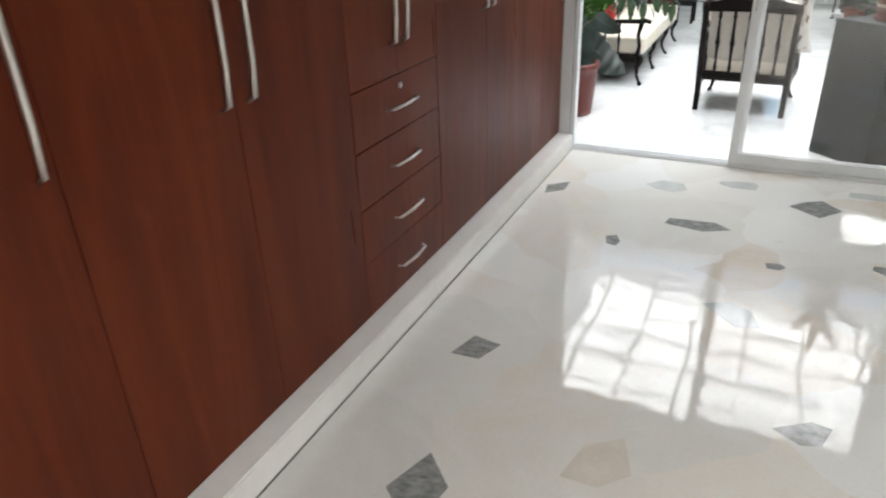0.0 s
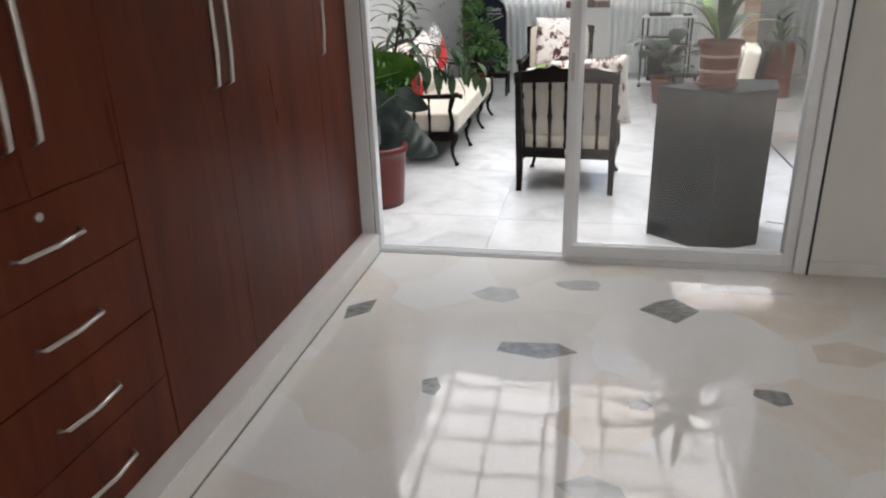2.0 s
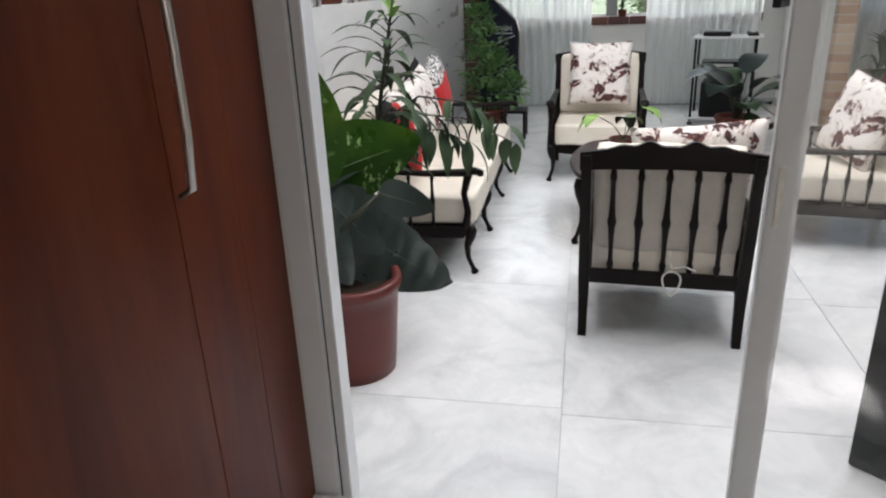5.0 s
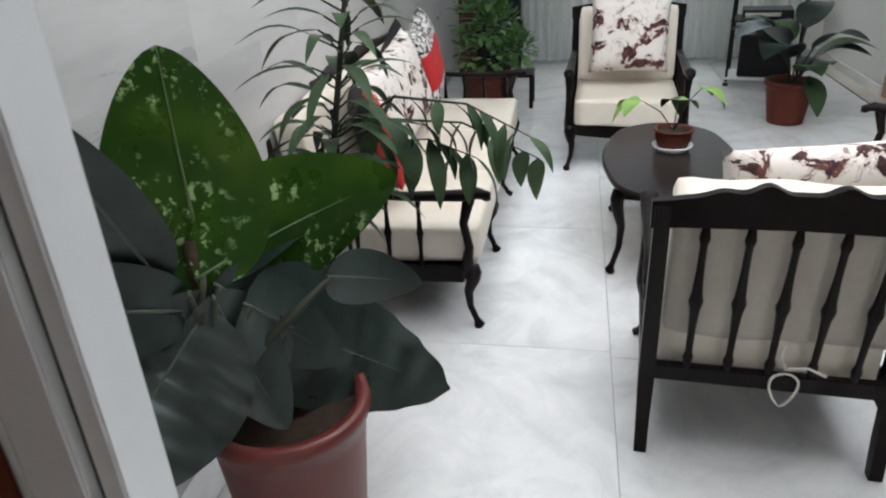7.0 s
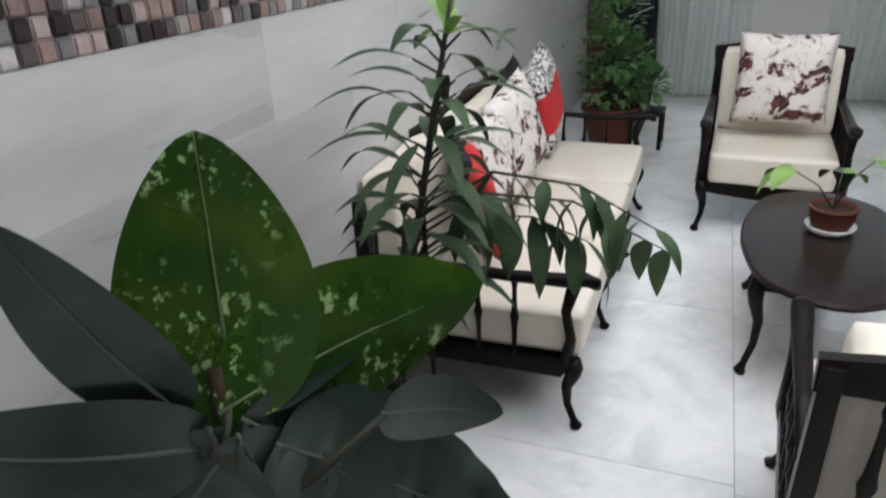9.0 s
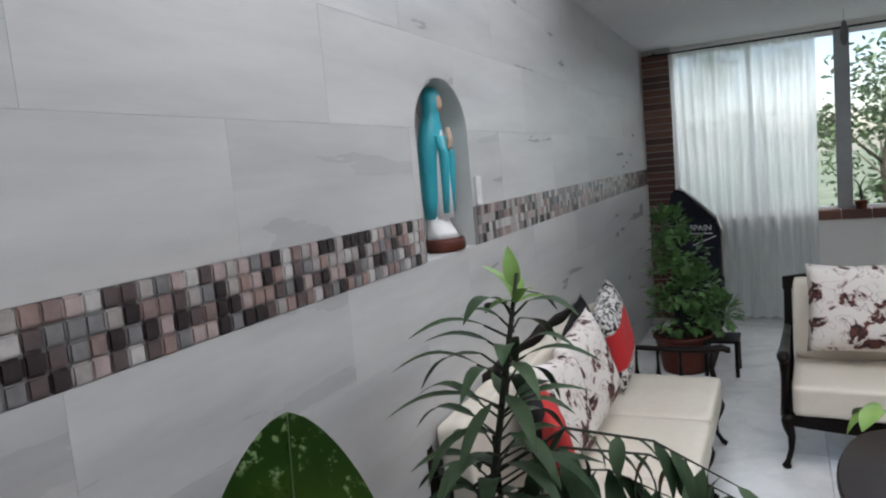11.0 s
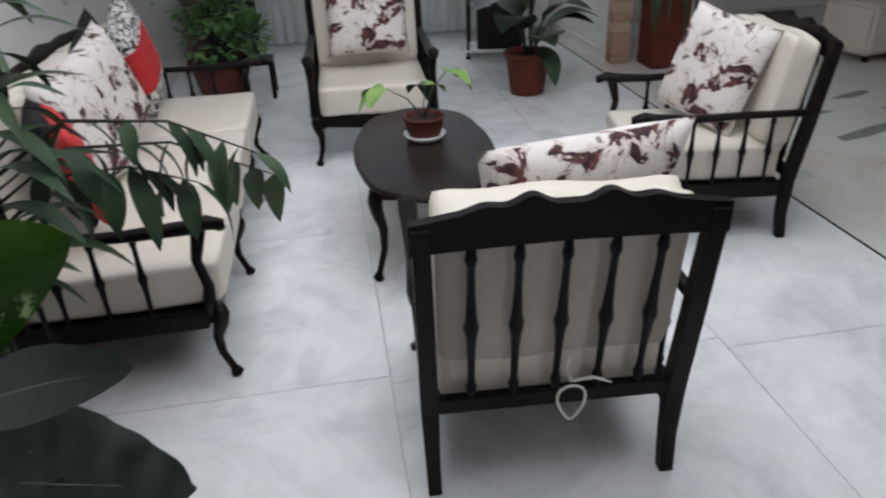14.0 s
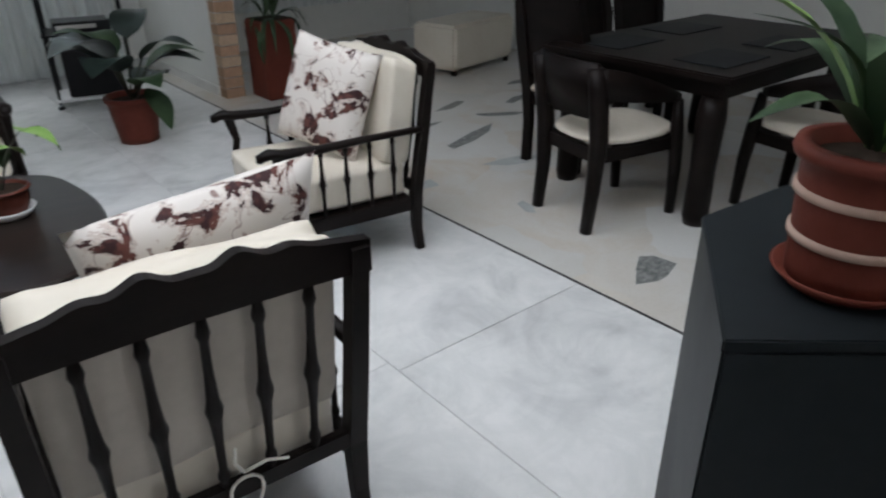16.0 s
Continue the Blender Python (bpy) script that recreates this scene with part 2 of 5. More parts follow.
M_PAINT = grained("white_wall_paint", (0.70, 0.70, 0.67), (0.76, 0.76, 0.73), 0.75, 1.2, bumps=0.08)
M_CEIL = grained("ceiling_paint", (0.66, 0.67, 0.68), (0.72, 0.72, 0.73), 0.8, 1.0, bumps=0.05)
M_ALU = grained("white_aluminium", (0.74, 0.76, 0.78), (0.80, 0.82, 0.83), 0.35, 3, metal=0.1)
M_RUBBER = grained("black_gasket", (0.02, 0.02, 0.02), (0.04, 0.04, 0.04), 0.6, 10)
M_STEEL = grained("brushed_steel", (0.55, 0.53, 0.50), (0.68, 0.66, 0.63), 0.3, 30, metal=0.9)
M_WALLTILE = wall_tile_mat()
M_MOSAIC_STOPS = [(0.0, (0.035, 0.028, 0.030)), (0.17, (0.11, 0.085, 0.085)), (0.28, (0.36, 0.33, 0.32)), (0.40, (0.24, 0.175, 0.165)), (0.52, (0.30, 0.215, 0.195)), (0.62, (0.50, 0.48, 0.47)), (0.74, (0.20, 0.195, 0.20)), (0.88, (0.40, 0.32, 0.31))]
M_MOSAIC, M_MOSAIC_I = random_tile_mat("mosaic_stone", M_MOSAIC_STOPS), random_tile_mat("mosaic_stone_far", M_MOSAIC_STOPS, True)
BRICK_STOPS = [(0.0, (0.42, 0.27, 0.18)), (0.3, (0.50, 0.37, 0.26)), (0.6, (0.38, 0.24, 0.16)), (0.8, (0.56, 0.43, 0.32))]
M_BRICK = random_tile_mat("face_brick", BRICK_STOPS, rough=0.8)
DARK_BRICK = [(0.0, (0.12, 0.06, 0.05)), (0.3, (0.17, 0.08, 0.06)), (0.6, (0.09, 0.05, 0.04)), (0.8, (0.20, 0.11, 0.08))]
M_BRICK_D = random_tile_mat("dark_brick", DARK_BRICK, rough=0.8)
M_DARKWOOD = grained("dark_varnished_wood", (0.004, 0.003, 0.003), (0.011, 0.007, 0.006), 0.38, 5, (1, 1, 3), 0.05, world=False)
M_TABLEWOOD = grained("dark_table_top", (0.012, 0.009, 0.008), (0.026, 0.018, 0.015), 0.28, 3, (1, 4, 1), 0.03, world=False)
M_CREAM = grained("cream_leatherette", (0.66, 0.60, 0.50), (0.75, 0.70, 0.61), 0.42, 3, bumps=0.15, world=False)
M_CREAM_REAR = grained("cushion_rear", (0.40, 0.36, 0.31), (0.50, 0.46, 0.40), 0.6, 4, bumps=0.15, world=False)
M_FLORAL, M_ZEBRA = floral_mat(), zebra_mat()
M_RED = grained("red_fabric", (0.42, 0.02, 0.02), (0.55, 0.03, 0.03), 0.8, 6, world=False)
M_BLACKFAB = grained("black_fabric", (0.012, 0.012, 0.014), (0.025, 0.024, 0.026), 0.8, 6, world=False)
M_CORD = grained("white_cord", (0.6, 0.58, 0.52), (0.72, 0.70, 0.64), 0.8, 20, world=False)
M_CAB = grained("charcoal_lacquer", (0.010, 0.013, 0.015), (0.017, 0.021, 0.024), 0.42, 2.5, bumps=0.008, wear=0.1, world=False)
M_TERRA = grained("terracotta", (0.10, 0.024, 0.016), (0.155, 0.040, 0.027), 0.55, 5, bumps=0.2, world=False)
M_TERRA_RED = grained("red_plastic_pot", (0.09, 0.013, 0.010), (0.13, 0.021, 0.015), 0.4, 4, world=False)
M_TERRA_LT = grained("pot_light_band", (0.36, 0.24, 0.19), (0.46, 0.33, 0.27), 0.7, 6, world=False)
M_SOIL = grained("potting_soil", (0.018, 0.012, 0.009), (0.05, 0.035, 0.025), 0.95, 30, bumps=0.6, world=False)
M_BIGLEAF = leaf_mat("broad_leaf", (0.010, 0.034, 0.004), (0.016, 0.046, 0.005), 0.3, (0.22, 0.32, 0.14), (0.040, 0.080, 0.008))
M_DARKLEAF = leaf_mat("old_broad_leaf", (0.006, 0.013, 0.010), (0.020, 0.034, 0.029), 0.34, None, (0.045, 0.066, 0.060))
M_LEAF = leaf_mat("narrow_leaf", (0.022, 0.045, 0.022), (0.055, 0.09, 0.045), 0.42)
M_LIME = leaf_mat("young_leaf", (0.13, 0.26, 0.05), (0.22, 0.36, 0.09), 0.45)
M_SHRUB = leaf_mat("shrub_leaf", (0.06, 0.15, 0.04), (0.12, 0.25, 0.075), 0.5)
M_MIDRIB = grained("pale_midrib", (0.045, 0.08, 0.025), (0.08, 0.13, 0.045), 0.5, 10, world=False)
M_MIDRIB_D = grained("dull_midrib", (0.045, 0.06, 0.045), (0.07, 0.085, 0.065), 0.5, 10, world=False)
M_STEM = grained("plant_stem", (0.012, 0.014, 0.008), (0.030, 0.034, 0.018), 0.7, 12, world=False)
M_OPAL, nt_, b_opal = mat("opal_panel", 0.6)
tl_ = nt_.nodes.new("ShaderNodeBsdfTranslucent")
tl_.inputs[0].default_value = (0.55, 0.56, 0.56, 1)
nt_.links.new(tl_.outputs[0], nt_.nodes["Material Output"].inputs[0])
M_GLASS = glass_mat("clear_glass")
M_SHEER = sheer_mat()
M_BLACKPL = grained("black_plastic", (0.010, 0.010, 0.011), (0.018, 0.018, 0.020), 0.3, 5, world=False)
M_CASE = grained("navy_case_fabric", (0.010, 0.012, 0.020), (0.020, 0.024, 0.036), 0.6, 6, world=False)
M_WHITE = grained("white_plastic", (0.70, 0.70, 0.70), (0.78, 0.78, 0.78), 0.4, 5, world=False)
M_TURQ = grained("turquoise_paint", (0.02, 0.30, 0.38), (0.04, 0.40, 0.48), 0.35, 8, world=False)
M_SKIN = grained("painted_plaster", (0.50, 0.33, 0.24), (0.58, 0.40, 0.30), 0.5, 8)
M_GREY = grained("grey_metal_paint", (0.10, 0.105, 0.11), (0.15, 0.155, 0.16), 0.5, 6)
M_GREYLT = grained("light_grey_paint", (0.26, 0.27, 0.28), (0.33, 0.34, 0.35), 0.5, 6)
M_NICHE = grained("niche_lining", (0.50, 0.51, 0.50), (0.58, 0.59, 0.58), 0.5, 3)
M_SHINYBR = grained("glossy_brown", (0.07, 0.02, 0.015), (0.11, 0.035, 0.025), 0.25, 5, world=False)
M_BARK = grained("bark", (0.06, 0.045, 0.03), (0.13, 0.10, 0.07), 0.9, 8, bumps=0.5)
M_TREE = leaf_mat("garden_leaf", (0.08, 0.12, 0.05), (0.12, 0.19, 0.08), 0.5)
M_GRASS = grained("grass_ground", (0.08, 0.13, 0.05), (0.22, 0.23, 0.17), 0.95, 0.8, bumps=0.4)


# ---- mesh helpers ----
def part(name, bm, material, parent=None, label="", smooth=False, kind=""):
    me = bpy.data.meshes.new(name)
    bmesh.ops.recalc_face_normals(bm, faces=bm.faces)
    bm.to_mesh(me)
    bm.free()
    if smooth:
        me.shade_smooth()
    me.materials.append(material)
    ob = new(name, me)
    ob.parent = parent
    return tagged(ob, label, kind=kind)


def thing(name, label, category, m, group=""):
    e = new(name)
    e.empty_display_size = 0.1
    e.matrix_world = m
    return tagged(e, label, category, group)


def box(x0, x1, y0, y1, z0, z1, bevel=0.0, bm=None, m=None):
    bm = bm or bmesh.new()
    mt = Matrix.Translation(((x0 + x1) / 2, (y0 + y1) / 2, (z0 + z1) / 2)) @ Matrix.Diagonal((x1 - x0, y1 - y0, z1 - z0, 1))
    r = bmesh.ops.create_cube(bm, size=1, matrix=(m @ mt) if m else mt)
    if bevel:
        ed = list({e for v in r["verts"] for e in v.link_edges})
        bmesh.ops.bevel(bm, geom=ed, offset=bevel, segments=2, affect="EDGES")
    return bm


def lathe(profile, seg=28, bm=None, at=(0, 0, 0)):
    """profile: (radius, z) pairs from bottom to top."""
    bm = bm or bmesh.new()
    rings = []
    for r, z in profile:
        rings.append([bm.verts.new((at[0] + r * math.cos(2 * math.pi * i / seg), at[1] + r * math.sin(2 * math.pi * i / seg), at[2] + z)) for i in range(seg)])
    for a, b in zip(rings, rings[1:]):
        for i in range(seg):
            bm.faces.new((a[i], a[(i + 1) % seg], b[(i + 1) % seg], b[i]))
    for ring in (rings[0], rings[-1]):
        bm.faces.new(ring)
    return bm


def tube(points, radii, seg=8, bm=None, flat=1.0, square=False):
    """A round bar along points; flat squashes it in height; square gives four sides."""
    bm = bm or bmesh.new()
    pts = [Vector(p) for p in points]
    if isinstance(radii, (int, float)):
        radii = [radii] * len(pts)
    if square:
        seg = 4
    rings = []
    for i, p in enumerate(pts):
        d = (pts[min(i + 1, len(pts) - 1)] - pts[max(i - 1, 0)]).normalized()
        ref = Vector((1, 0, 0)) if abs(d.x) < 0.8 else Vector((0, 1, 0))
        u = d.cross(ref).normalized()
        w = d.cross(u)
        ring = []
        for k in range(seg):
            a = 2 * math.pi * (k + (0.5 if square else 0)) / seg
            ring.append(bm.verts.new(p + radii[i] * (math.cos(a) * u * flat + math.sin(a) * w)))
        rings.append(ring)
    for a, b in zip(rings, rings[1:]):
        for k in range(seg):
            bm.faces.new((a[k], a[(k + 1) % seg], b[(k + 1) % seg], b[k]))
    bm.faces.new(rings[0])
    bm.faces.new(rings[-1])
    return bm


def cushion(sx, sy, sz, puff=0.25, n=10, corner=6.0, sag=0.0, seed=0):
    """A stuffed pad, thinner towards its rim."""
    bm = bmesh.new()
    bmesh.ops.create_cube(bm, size=2)
    bmesh.ops.subdivide_edges(bm, edges=bm.edges, cuts=n, use_grid_fill=True)
    for v in bm.verts:
        x, y, z = v.co
        e = corner
        k = (abs(x) ** e + abs(y) ** e + abs(z) ** e) ** (1 / e)
        q = Vector((x, y, z)) / k
        rim = (1 - q.x ** 4) * (1 - q.y ** 4)
        th = 1 - puff + puff * rim
        w = 0.02 * noise.noise(Vector((x * 1.5 + seed, y * 1.5, z)))
        v.co = (q.x * sx / 2, q.y * sy / 2, q.z * sz / 2 * th + w * sz * 2 - sag * sz * rim * (1 if z > 0 else 0))
    return bm


def leaf(bm, base, tip, width, droop=0.1, n=8, fold=0.15, side=None, ripple=0.0, blunt=0.8):
    """One blade from base to tip, bowed and folded along its midrib."""
    b, t = Vector(base), Vector(tip)
    d = t - b
    ln = d.length
    s = Vector(side) if side else d.cross(Vector((0, 0, 1)))
    if s.length < 1e-3:
        s = Vector((1, 0, 0))
    s = (s - d * s.dot(d) / d.dot(d)).normalized()
    up = s.cross(d).normalized()
    rows = []
    for i in range(n + 1):
        f = i / n
        w = width / 2 * max(0.02, math.sin(math.pi * min(1, f ** 0.75 * 0.98 + 0.02)) ** blunt)
        c = b + d * f + up * (ln * droop * math.sin(math.pi * f))
        r = ripple * math.sin(f * 52)
        rows.append([bm.verts.new(c - s * w + up * (fold * w + r)), bm.verts.new(c - s * w * 0.5 + up * (fold * w * 0.4 - r)), bm.verts.new(c), bm.verts.new(c + s * w * 0.5 + up * (fold * w * 0.4 - r)), bm.verts.new(c + s * w + up * (fold * w + r))])
    for a, c in zip(rows, rows[1:]):
        for k in range(4):
            bm.faces.new((a[k], a[k + 1], c[k + 1], c[k]))
    return bm


def prism(outline, thick, bm=None, m=Matrix.Identity(4)):
    """outline: (x, z) loop, extruded along y."""
    bm = bm or bmesh.new()
    a = [bm.verts.new(m @ Vector((x, -thick / 2, z))) for x, z in outline]
    b = [bm.verts.new(m @ Vector((x, thick / 2, z))) for x, z in outline]
    bm.faces.new(a)
    bm.faces.new(b[::-1])
    n = len(a)
    for i in range(n):
        bm.faces.new((a[i], a[(i + 1) % n], b[(i + 1) % n], b[i]))
    return bm


# ---- large structure ----
WALL_TURN = pose(-0.31, 4.2, 0, 0, 0, 1.4)


def structure(name, label, bm, material, m=None):
    ob = part(name, bm, material, None, label, kind="structure")
    if m:
        ob.matrix_world = m
    return ob


FY = 11.6
floor_living = structure("floor_living", "pale grout bed under the marble slabs of the living room", box(-0.8, 3.082, 4.2, 11.9, -0.2, -0.012), M_GROUT)
floor_hall = structure("floor_corridor", "polished cast marble floor with dark shards in the corridor", box(-0.6, 6.6, -3.2, 4.2, -0.2, 0), M_CAST)
floor_dining = structure("floor_dining", "polished cast marble floor with dark shards in the dining area", box(3.086, 6.6, 4.2, 11.9, -0.2, 0), M_CAST)
structure("floor_joint", "dark straight joint between marble slabs and cast marble", box(3.078, 3.090, 4.26, FY, -0.01, 0.0015), M_RUBBER)
structure("ground", "green lawn outside the house", box(-60, 60, 12.1, 120, -0.35, -0.25), M_GRASS)

# tiled wall with its niche, in its own turned frame: x is out of the wall, y along it
N0, N1, NZ0, NZ1 = 2.03, 2.50, 1.42, 1.89


def niche_top(y):
    c, r = (N0 + N1) / 2, (N1 - N0) / 2
    return NZ1 + math.sqrt(max(0, r * r - (y - c) ** 2)) * 0.85


bm = box(-0.25, -0.012, -0.05, N0, 0, 3.2)
box(-0.25, -0.012, N1, 7.7, 0, 3.2, bm=bm)
box(-0.25, -0.012, N0, N1, 0, NZ0, bm=bm)
for i in range(48):
    a, b_ = N0 + (N1 - N0) * i / 48, N0 + (N1 - N0) * (i + 1) / 48
    box(-0.25, -0.012, a, b_, niche_top((a + b_) / 2), 3.2, bm=bm)
box(-0.25, -0.2, N0, N1, NZ0, 2.3, bm=bm)
wall_west = structure("wall_west", "tiled side wall of the living room with an arched niche", bm, M_GROUT, WALL_TURN)
structure("niche_lining", "smooth pale lining of the arched niche", box(-0.2, -0.002, N0, N1, NZ0 - 0.002, NZ0 + 0.008), M_NICHE, WALL_TURN)

bm = bmesh.new()
rows = []
for k in range(41):
    a = math.pi * k / 40
    y, z = (N0 + N1) / 2 - ((N1 - N0) / 2 - 0.004) * math.cos(a), NZ1 - 0.004 + ((N1 - N0) / 2 * 0.85 - 0.004) * math.sin(a)
    rows.append((y, z))
rows = [(rows[0][0], NZ0 + 0.008)] + rows + [(rows[-1][0], NZ0 + 0.008)]
ring = [[bm.verts.new((x, y, z)) for x in (-0.2, -0.001)] for y, z in rows]
for a, b_ in zip(ring, ring[1:]):
    bm.faces.new((a[0], a[1], b_[1], b_[0]))
structure("niche_arch", "smooth pale plaster inside the arched niche", bm, M_NICHE, WALL_TURN)

# far wall with two windows
bm = box(-0.9, -0.24, FY, FY + 0.25, 0, 3.2)
box(-0.24, 3.0, FY, FY + 0.25, 0, 1.05, bm=bm)
box(-0.24, 3.0, FY, FY + 0.25, 2.74, 3.2, bm=bm)
box(3.0, 3.9, FY, FY + 0.25, 0, 3.2, bm=bm)
box(3.9, 5.7, FY, FY + 0.25, 0, 1.1, bm=bm)
box(3.9, 5.7, FY, FY + 0.25, 2.6, 3.2, bm=bm)
box(5.7, 6.8, FY, FY + 0.25, 0, 3.2, bm=bm)
structure("wall_north", "painted end wall with two curtained windows", bm, M_PAINT)
structure("wall_east", "plain painted wall behind the dining table", box(6.5, 6.7, -3.0, FY, 0, 3.2), M_PAINT)
wall_mid = structure("wall_partition", "short painted partition between living and dining areas", box(3.24, 3.40, 9.90, FY, 0, 3.2), M_PAINT)
bm = box(-0.6, 0.256, 4.15, 4.25, 0, 3.2)
box(0.256, 2.64, 4.15, 4.25, 2.25, 3.2, bm=bm)
box(2.64, 6.5, 4.15, 4.25, 0, 3.2, bm=bm)
structure("wall_south", "white painted wall round the sliding door", bm, M_PAINT)
structure("wall_corridor", "white wall behind the wardrobe", box(-0.6, -0.4, -3.0, 4.15, 0, 2.6), M_PAINT)
structure("wall_corridor_end", "plain white end wall of the corridor", box(-0.4, 6.5, -3.0, -2.8, 0, 2.5), M_PAINT)
structure("ceiling_corridor", "flat white ceiling of the corridor", box(-0.6, 6.6, -3.0, 4.15, 2.5, 2.62), M_CEIL)
bm = box(-0.8, 3.24, 8.36, FY, 2.78, 2.95)
structure("ceiling_living", "flat pale ceiling near the window", bm, M_CEIL)
structure("ceiling_dining", "flat pale ceiling of the dining area", box(3.24, 6.6, 4.25, FY, 2.6, 2.75), M_CEIL)
structure("skylight_curb", "white beam at the skylight's side", box(3.24, 3.38, 4.25, 8.36, 2.75, 3.2), M_CEIL)
sky_frame = tagged(new("skylight_1"), "white metal skylight grid over the living room", kind="structure")
for i in range(9):
    part("skylight_bar", box(-0.4, 3.24, 4.3 + i * 0.49, 4.33 + i * 0.49, 2.86, 2.9), M_ALU, sky_frame)
for i in range(6):
    part("skylight_bar", box(0.1 + i * 0.55, 0.13 + i * 0.55, 4.25, 8.36, 2.81, 2.855), M_ALU, sky_frame)

# unseen panel, added to keep direct sun off the living room floor
part("skylight_panel", box(-0.5, 3.33, 4.2, 8.42, 3.08, 3.09), M_OPAL, sky_frame, "added translucent panel that diffuses the sun")

# ---- sliding door ----
door = tagged(new("door_1"), "white aluminium sliding glass door, half open", kind="structure")
part("door_frame", box(0.256, 0.322, 4.15, 4.20, 0, 2.2, 0.003), M_ALU, door)
part("door_frame", box(0.326, 0.354, 4.165, 4.24, 0, 2.2, 0.003), M_ALU, door)
part("door_frame", box(0.321, 0.327, 4.168, 4.20, 0, 2.2), M_RUBBER, door, "black rubber gasket")
part("door_frame", box(2.58, 2.64, 4.13, 4.24, 0, 2.2, 0.003), M_ALU, door)
part("door_frame", box(2.64, 2.65, 4.125, 4.149, 0, 2.2), M_RUBBER, door, "black rubber gasket")
part("door_head", box(0.256, 2.64, 4.15, 4.24, 2.2, 2.25), M_ALU, door)
bm = box(0.354, 2.58, 4.15, 4.25, 0.0, 0.010)
for y in (4.162, 4.192, 4.225):
    box(0.354, 2.58, y - 0.003, y + 0.003, 0.010, 0.022, bm=bm)
part("door_track", bm, M_ALU, door)


def sliding_leaf(x0, x1, y, label):
    lf = part("door_leaf", box(x0, x0 + 0.055, y, y + 0.028, 0.025, 2.19, 0.004), M_ALU, door, label)
    part("stile", box(x1 - 0.055, x1, y, y + 0.028, 0.025, 2.19, 0.004), M_ALU, lf)
    part("rail", box(x0 + 0.055, x1 - 0.055, y + 0.002, y + 0.026, 0.025, 0.095, 0.003), M_ALU, lf)
    part("rail", box(x0 + 0.055, x1 - 0.055, y + 0.002, y + 0.026, 2.13, 2.19, 0.003), M_ALU, lf)
    p = part("pane", box(x0 + 0.05, x1 - 0.05, y + 0.011, y + 0.015, 0.09, 2.14), M_GLASS, lf, "clear glass pane")
    p.visible_shadow = False
    return lf


lf = sliding_leaf(1.398, 2.58, 4.155, "closed sliding glass leaf in white aluminium")
part("latch", box(1.414, 1.428, 4.150, 4.156, 0.98, 1.12, 0.002), M_STEEL, lf, "small metal latch plate")
sliding_leaf(1.42, 2.58, 4.195, "second glass leaf slid behind the first")

# ---- wardrobe ----
def handle_vertical(parent, x, y, z0, z1):
    bm = tube([(x, y, z0), (x + 0.028, y, z0 + 0.015), (x + 0.036, y, z0 + 0.12), (x + 0.038, y, (z0 + z1) / 2), (x + 0.036, y, z1 - 0.12), (x + 0.028, y, z1 - 0.015), (x, y, z1)], [0.006, 0.008, 0.009, 0.009, 0.009, 0.008, 0.006], 8)
    return part("handle", bm, M_STEEL, parent, "long bowed satin metal handle", True)


DX = 0.255
wardrobe = thing("built_in_wardrobe", "built-in mahogany-red wardrobe with metal handles and four drawers", "wardrobe", pose(0, 0, 0))
part("body", box(-0.4, DX - 0.006, -2.6, 4.145, 0.115, 2.49), M_MAHOG, wardrobe)
# door edges along the wall: (start, end, handle place, bottom)
DOORS = [(-2.17, -1.71, -1.76, 0.125), (-1.70, -1.25, -1.20, 0.125), (-1.24, -0.72, -0.77, 0.125), (-0.715, -0.26, -0.67, 0.125), (-0.255, 0.355, 0.311, 0.125), (0.36, 0.925, 0.877, 0.125), (0.93, 1.50, 0.985, 0.125), (1.505, 1.852, 1.81, 1.045), (1.857, 2.205, 1.90, 1.045),
         (2.21, 2.775, 2.73, 0.125), (2.78, 3.695, 2.826, 0.125), (3.70, 3.925, 3.72, 0.125)]
for a, b_, h, zb in DOORS:
    d = part("door", box(DX - 0.02, DX, a + 0.0, b_ + 0.003, zb + 0.002, 2.46, 0.001), M_MAHOG, wardrobe)
    handle_vertical(d, DX, h, 1.16, 1.70)
for k, z in enumerate((0.13, 0.36, 0.59, 0.82)):
    d = part("drawer", box(DX - 0.02, DX, 1.5055, 2.204, z + 0.002, z + 0.222 if k == 3 else z + 0.228, 0.001), M_MAHOG, wardrobe)
    part("handle", tube([(DX, 1.755, z + 0.105), (DX + 0.024, 1.768, z + 0.105), (DX + 0.034, 1.87, z + 0.106), (DX + 0.024, 1.972, z + 0.105), (DX, 1.985, z + 0.105)], [0.006, 0.006, 0.007, 0.006, 0.006], 8), M_STEEL, d, "short bowed satin metal handle", True)
lock = lathe([(0.001, 0), (0.012, 0), (0.012, 0.008), (0.007, 0.010), (0.001, 0.010)], 16)
bmesh.ops.transform(lock, matrix=pose(DX, 1.862, 0.998, 0, 90, 0), verts=lock.verts)
part("lock", lock, M_STEEL, wardrobe, "small round metal lock", True)
part("filler", box(DX - 0.02, DX - 0.004, 3.935, 4.143, 0.125, 2.46, 0.002), M_MAHOG, wardrobe)
structure("plinth", "polished pale marble plinth along the wardrobe", box(-0.4, 0.352, -2.6, 4.148, 0, 0.113, 0.006), M_PLINTH)
structure("grout_line", "thin dark joint between the plinth and the floor", box(0.3525, 0.3565, -2.6, 4.148, -0.01, 0.003), M_DARKGROUT)
structure("baseboard", "low pale baseboard along the white wall", box(2.65, 6.4, 4.138, 4.150, 0, 0.075, 0.003), M_PLINTH)
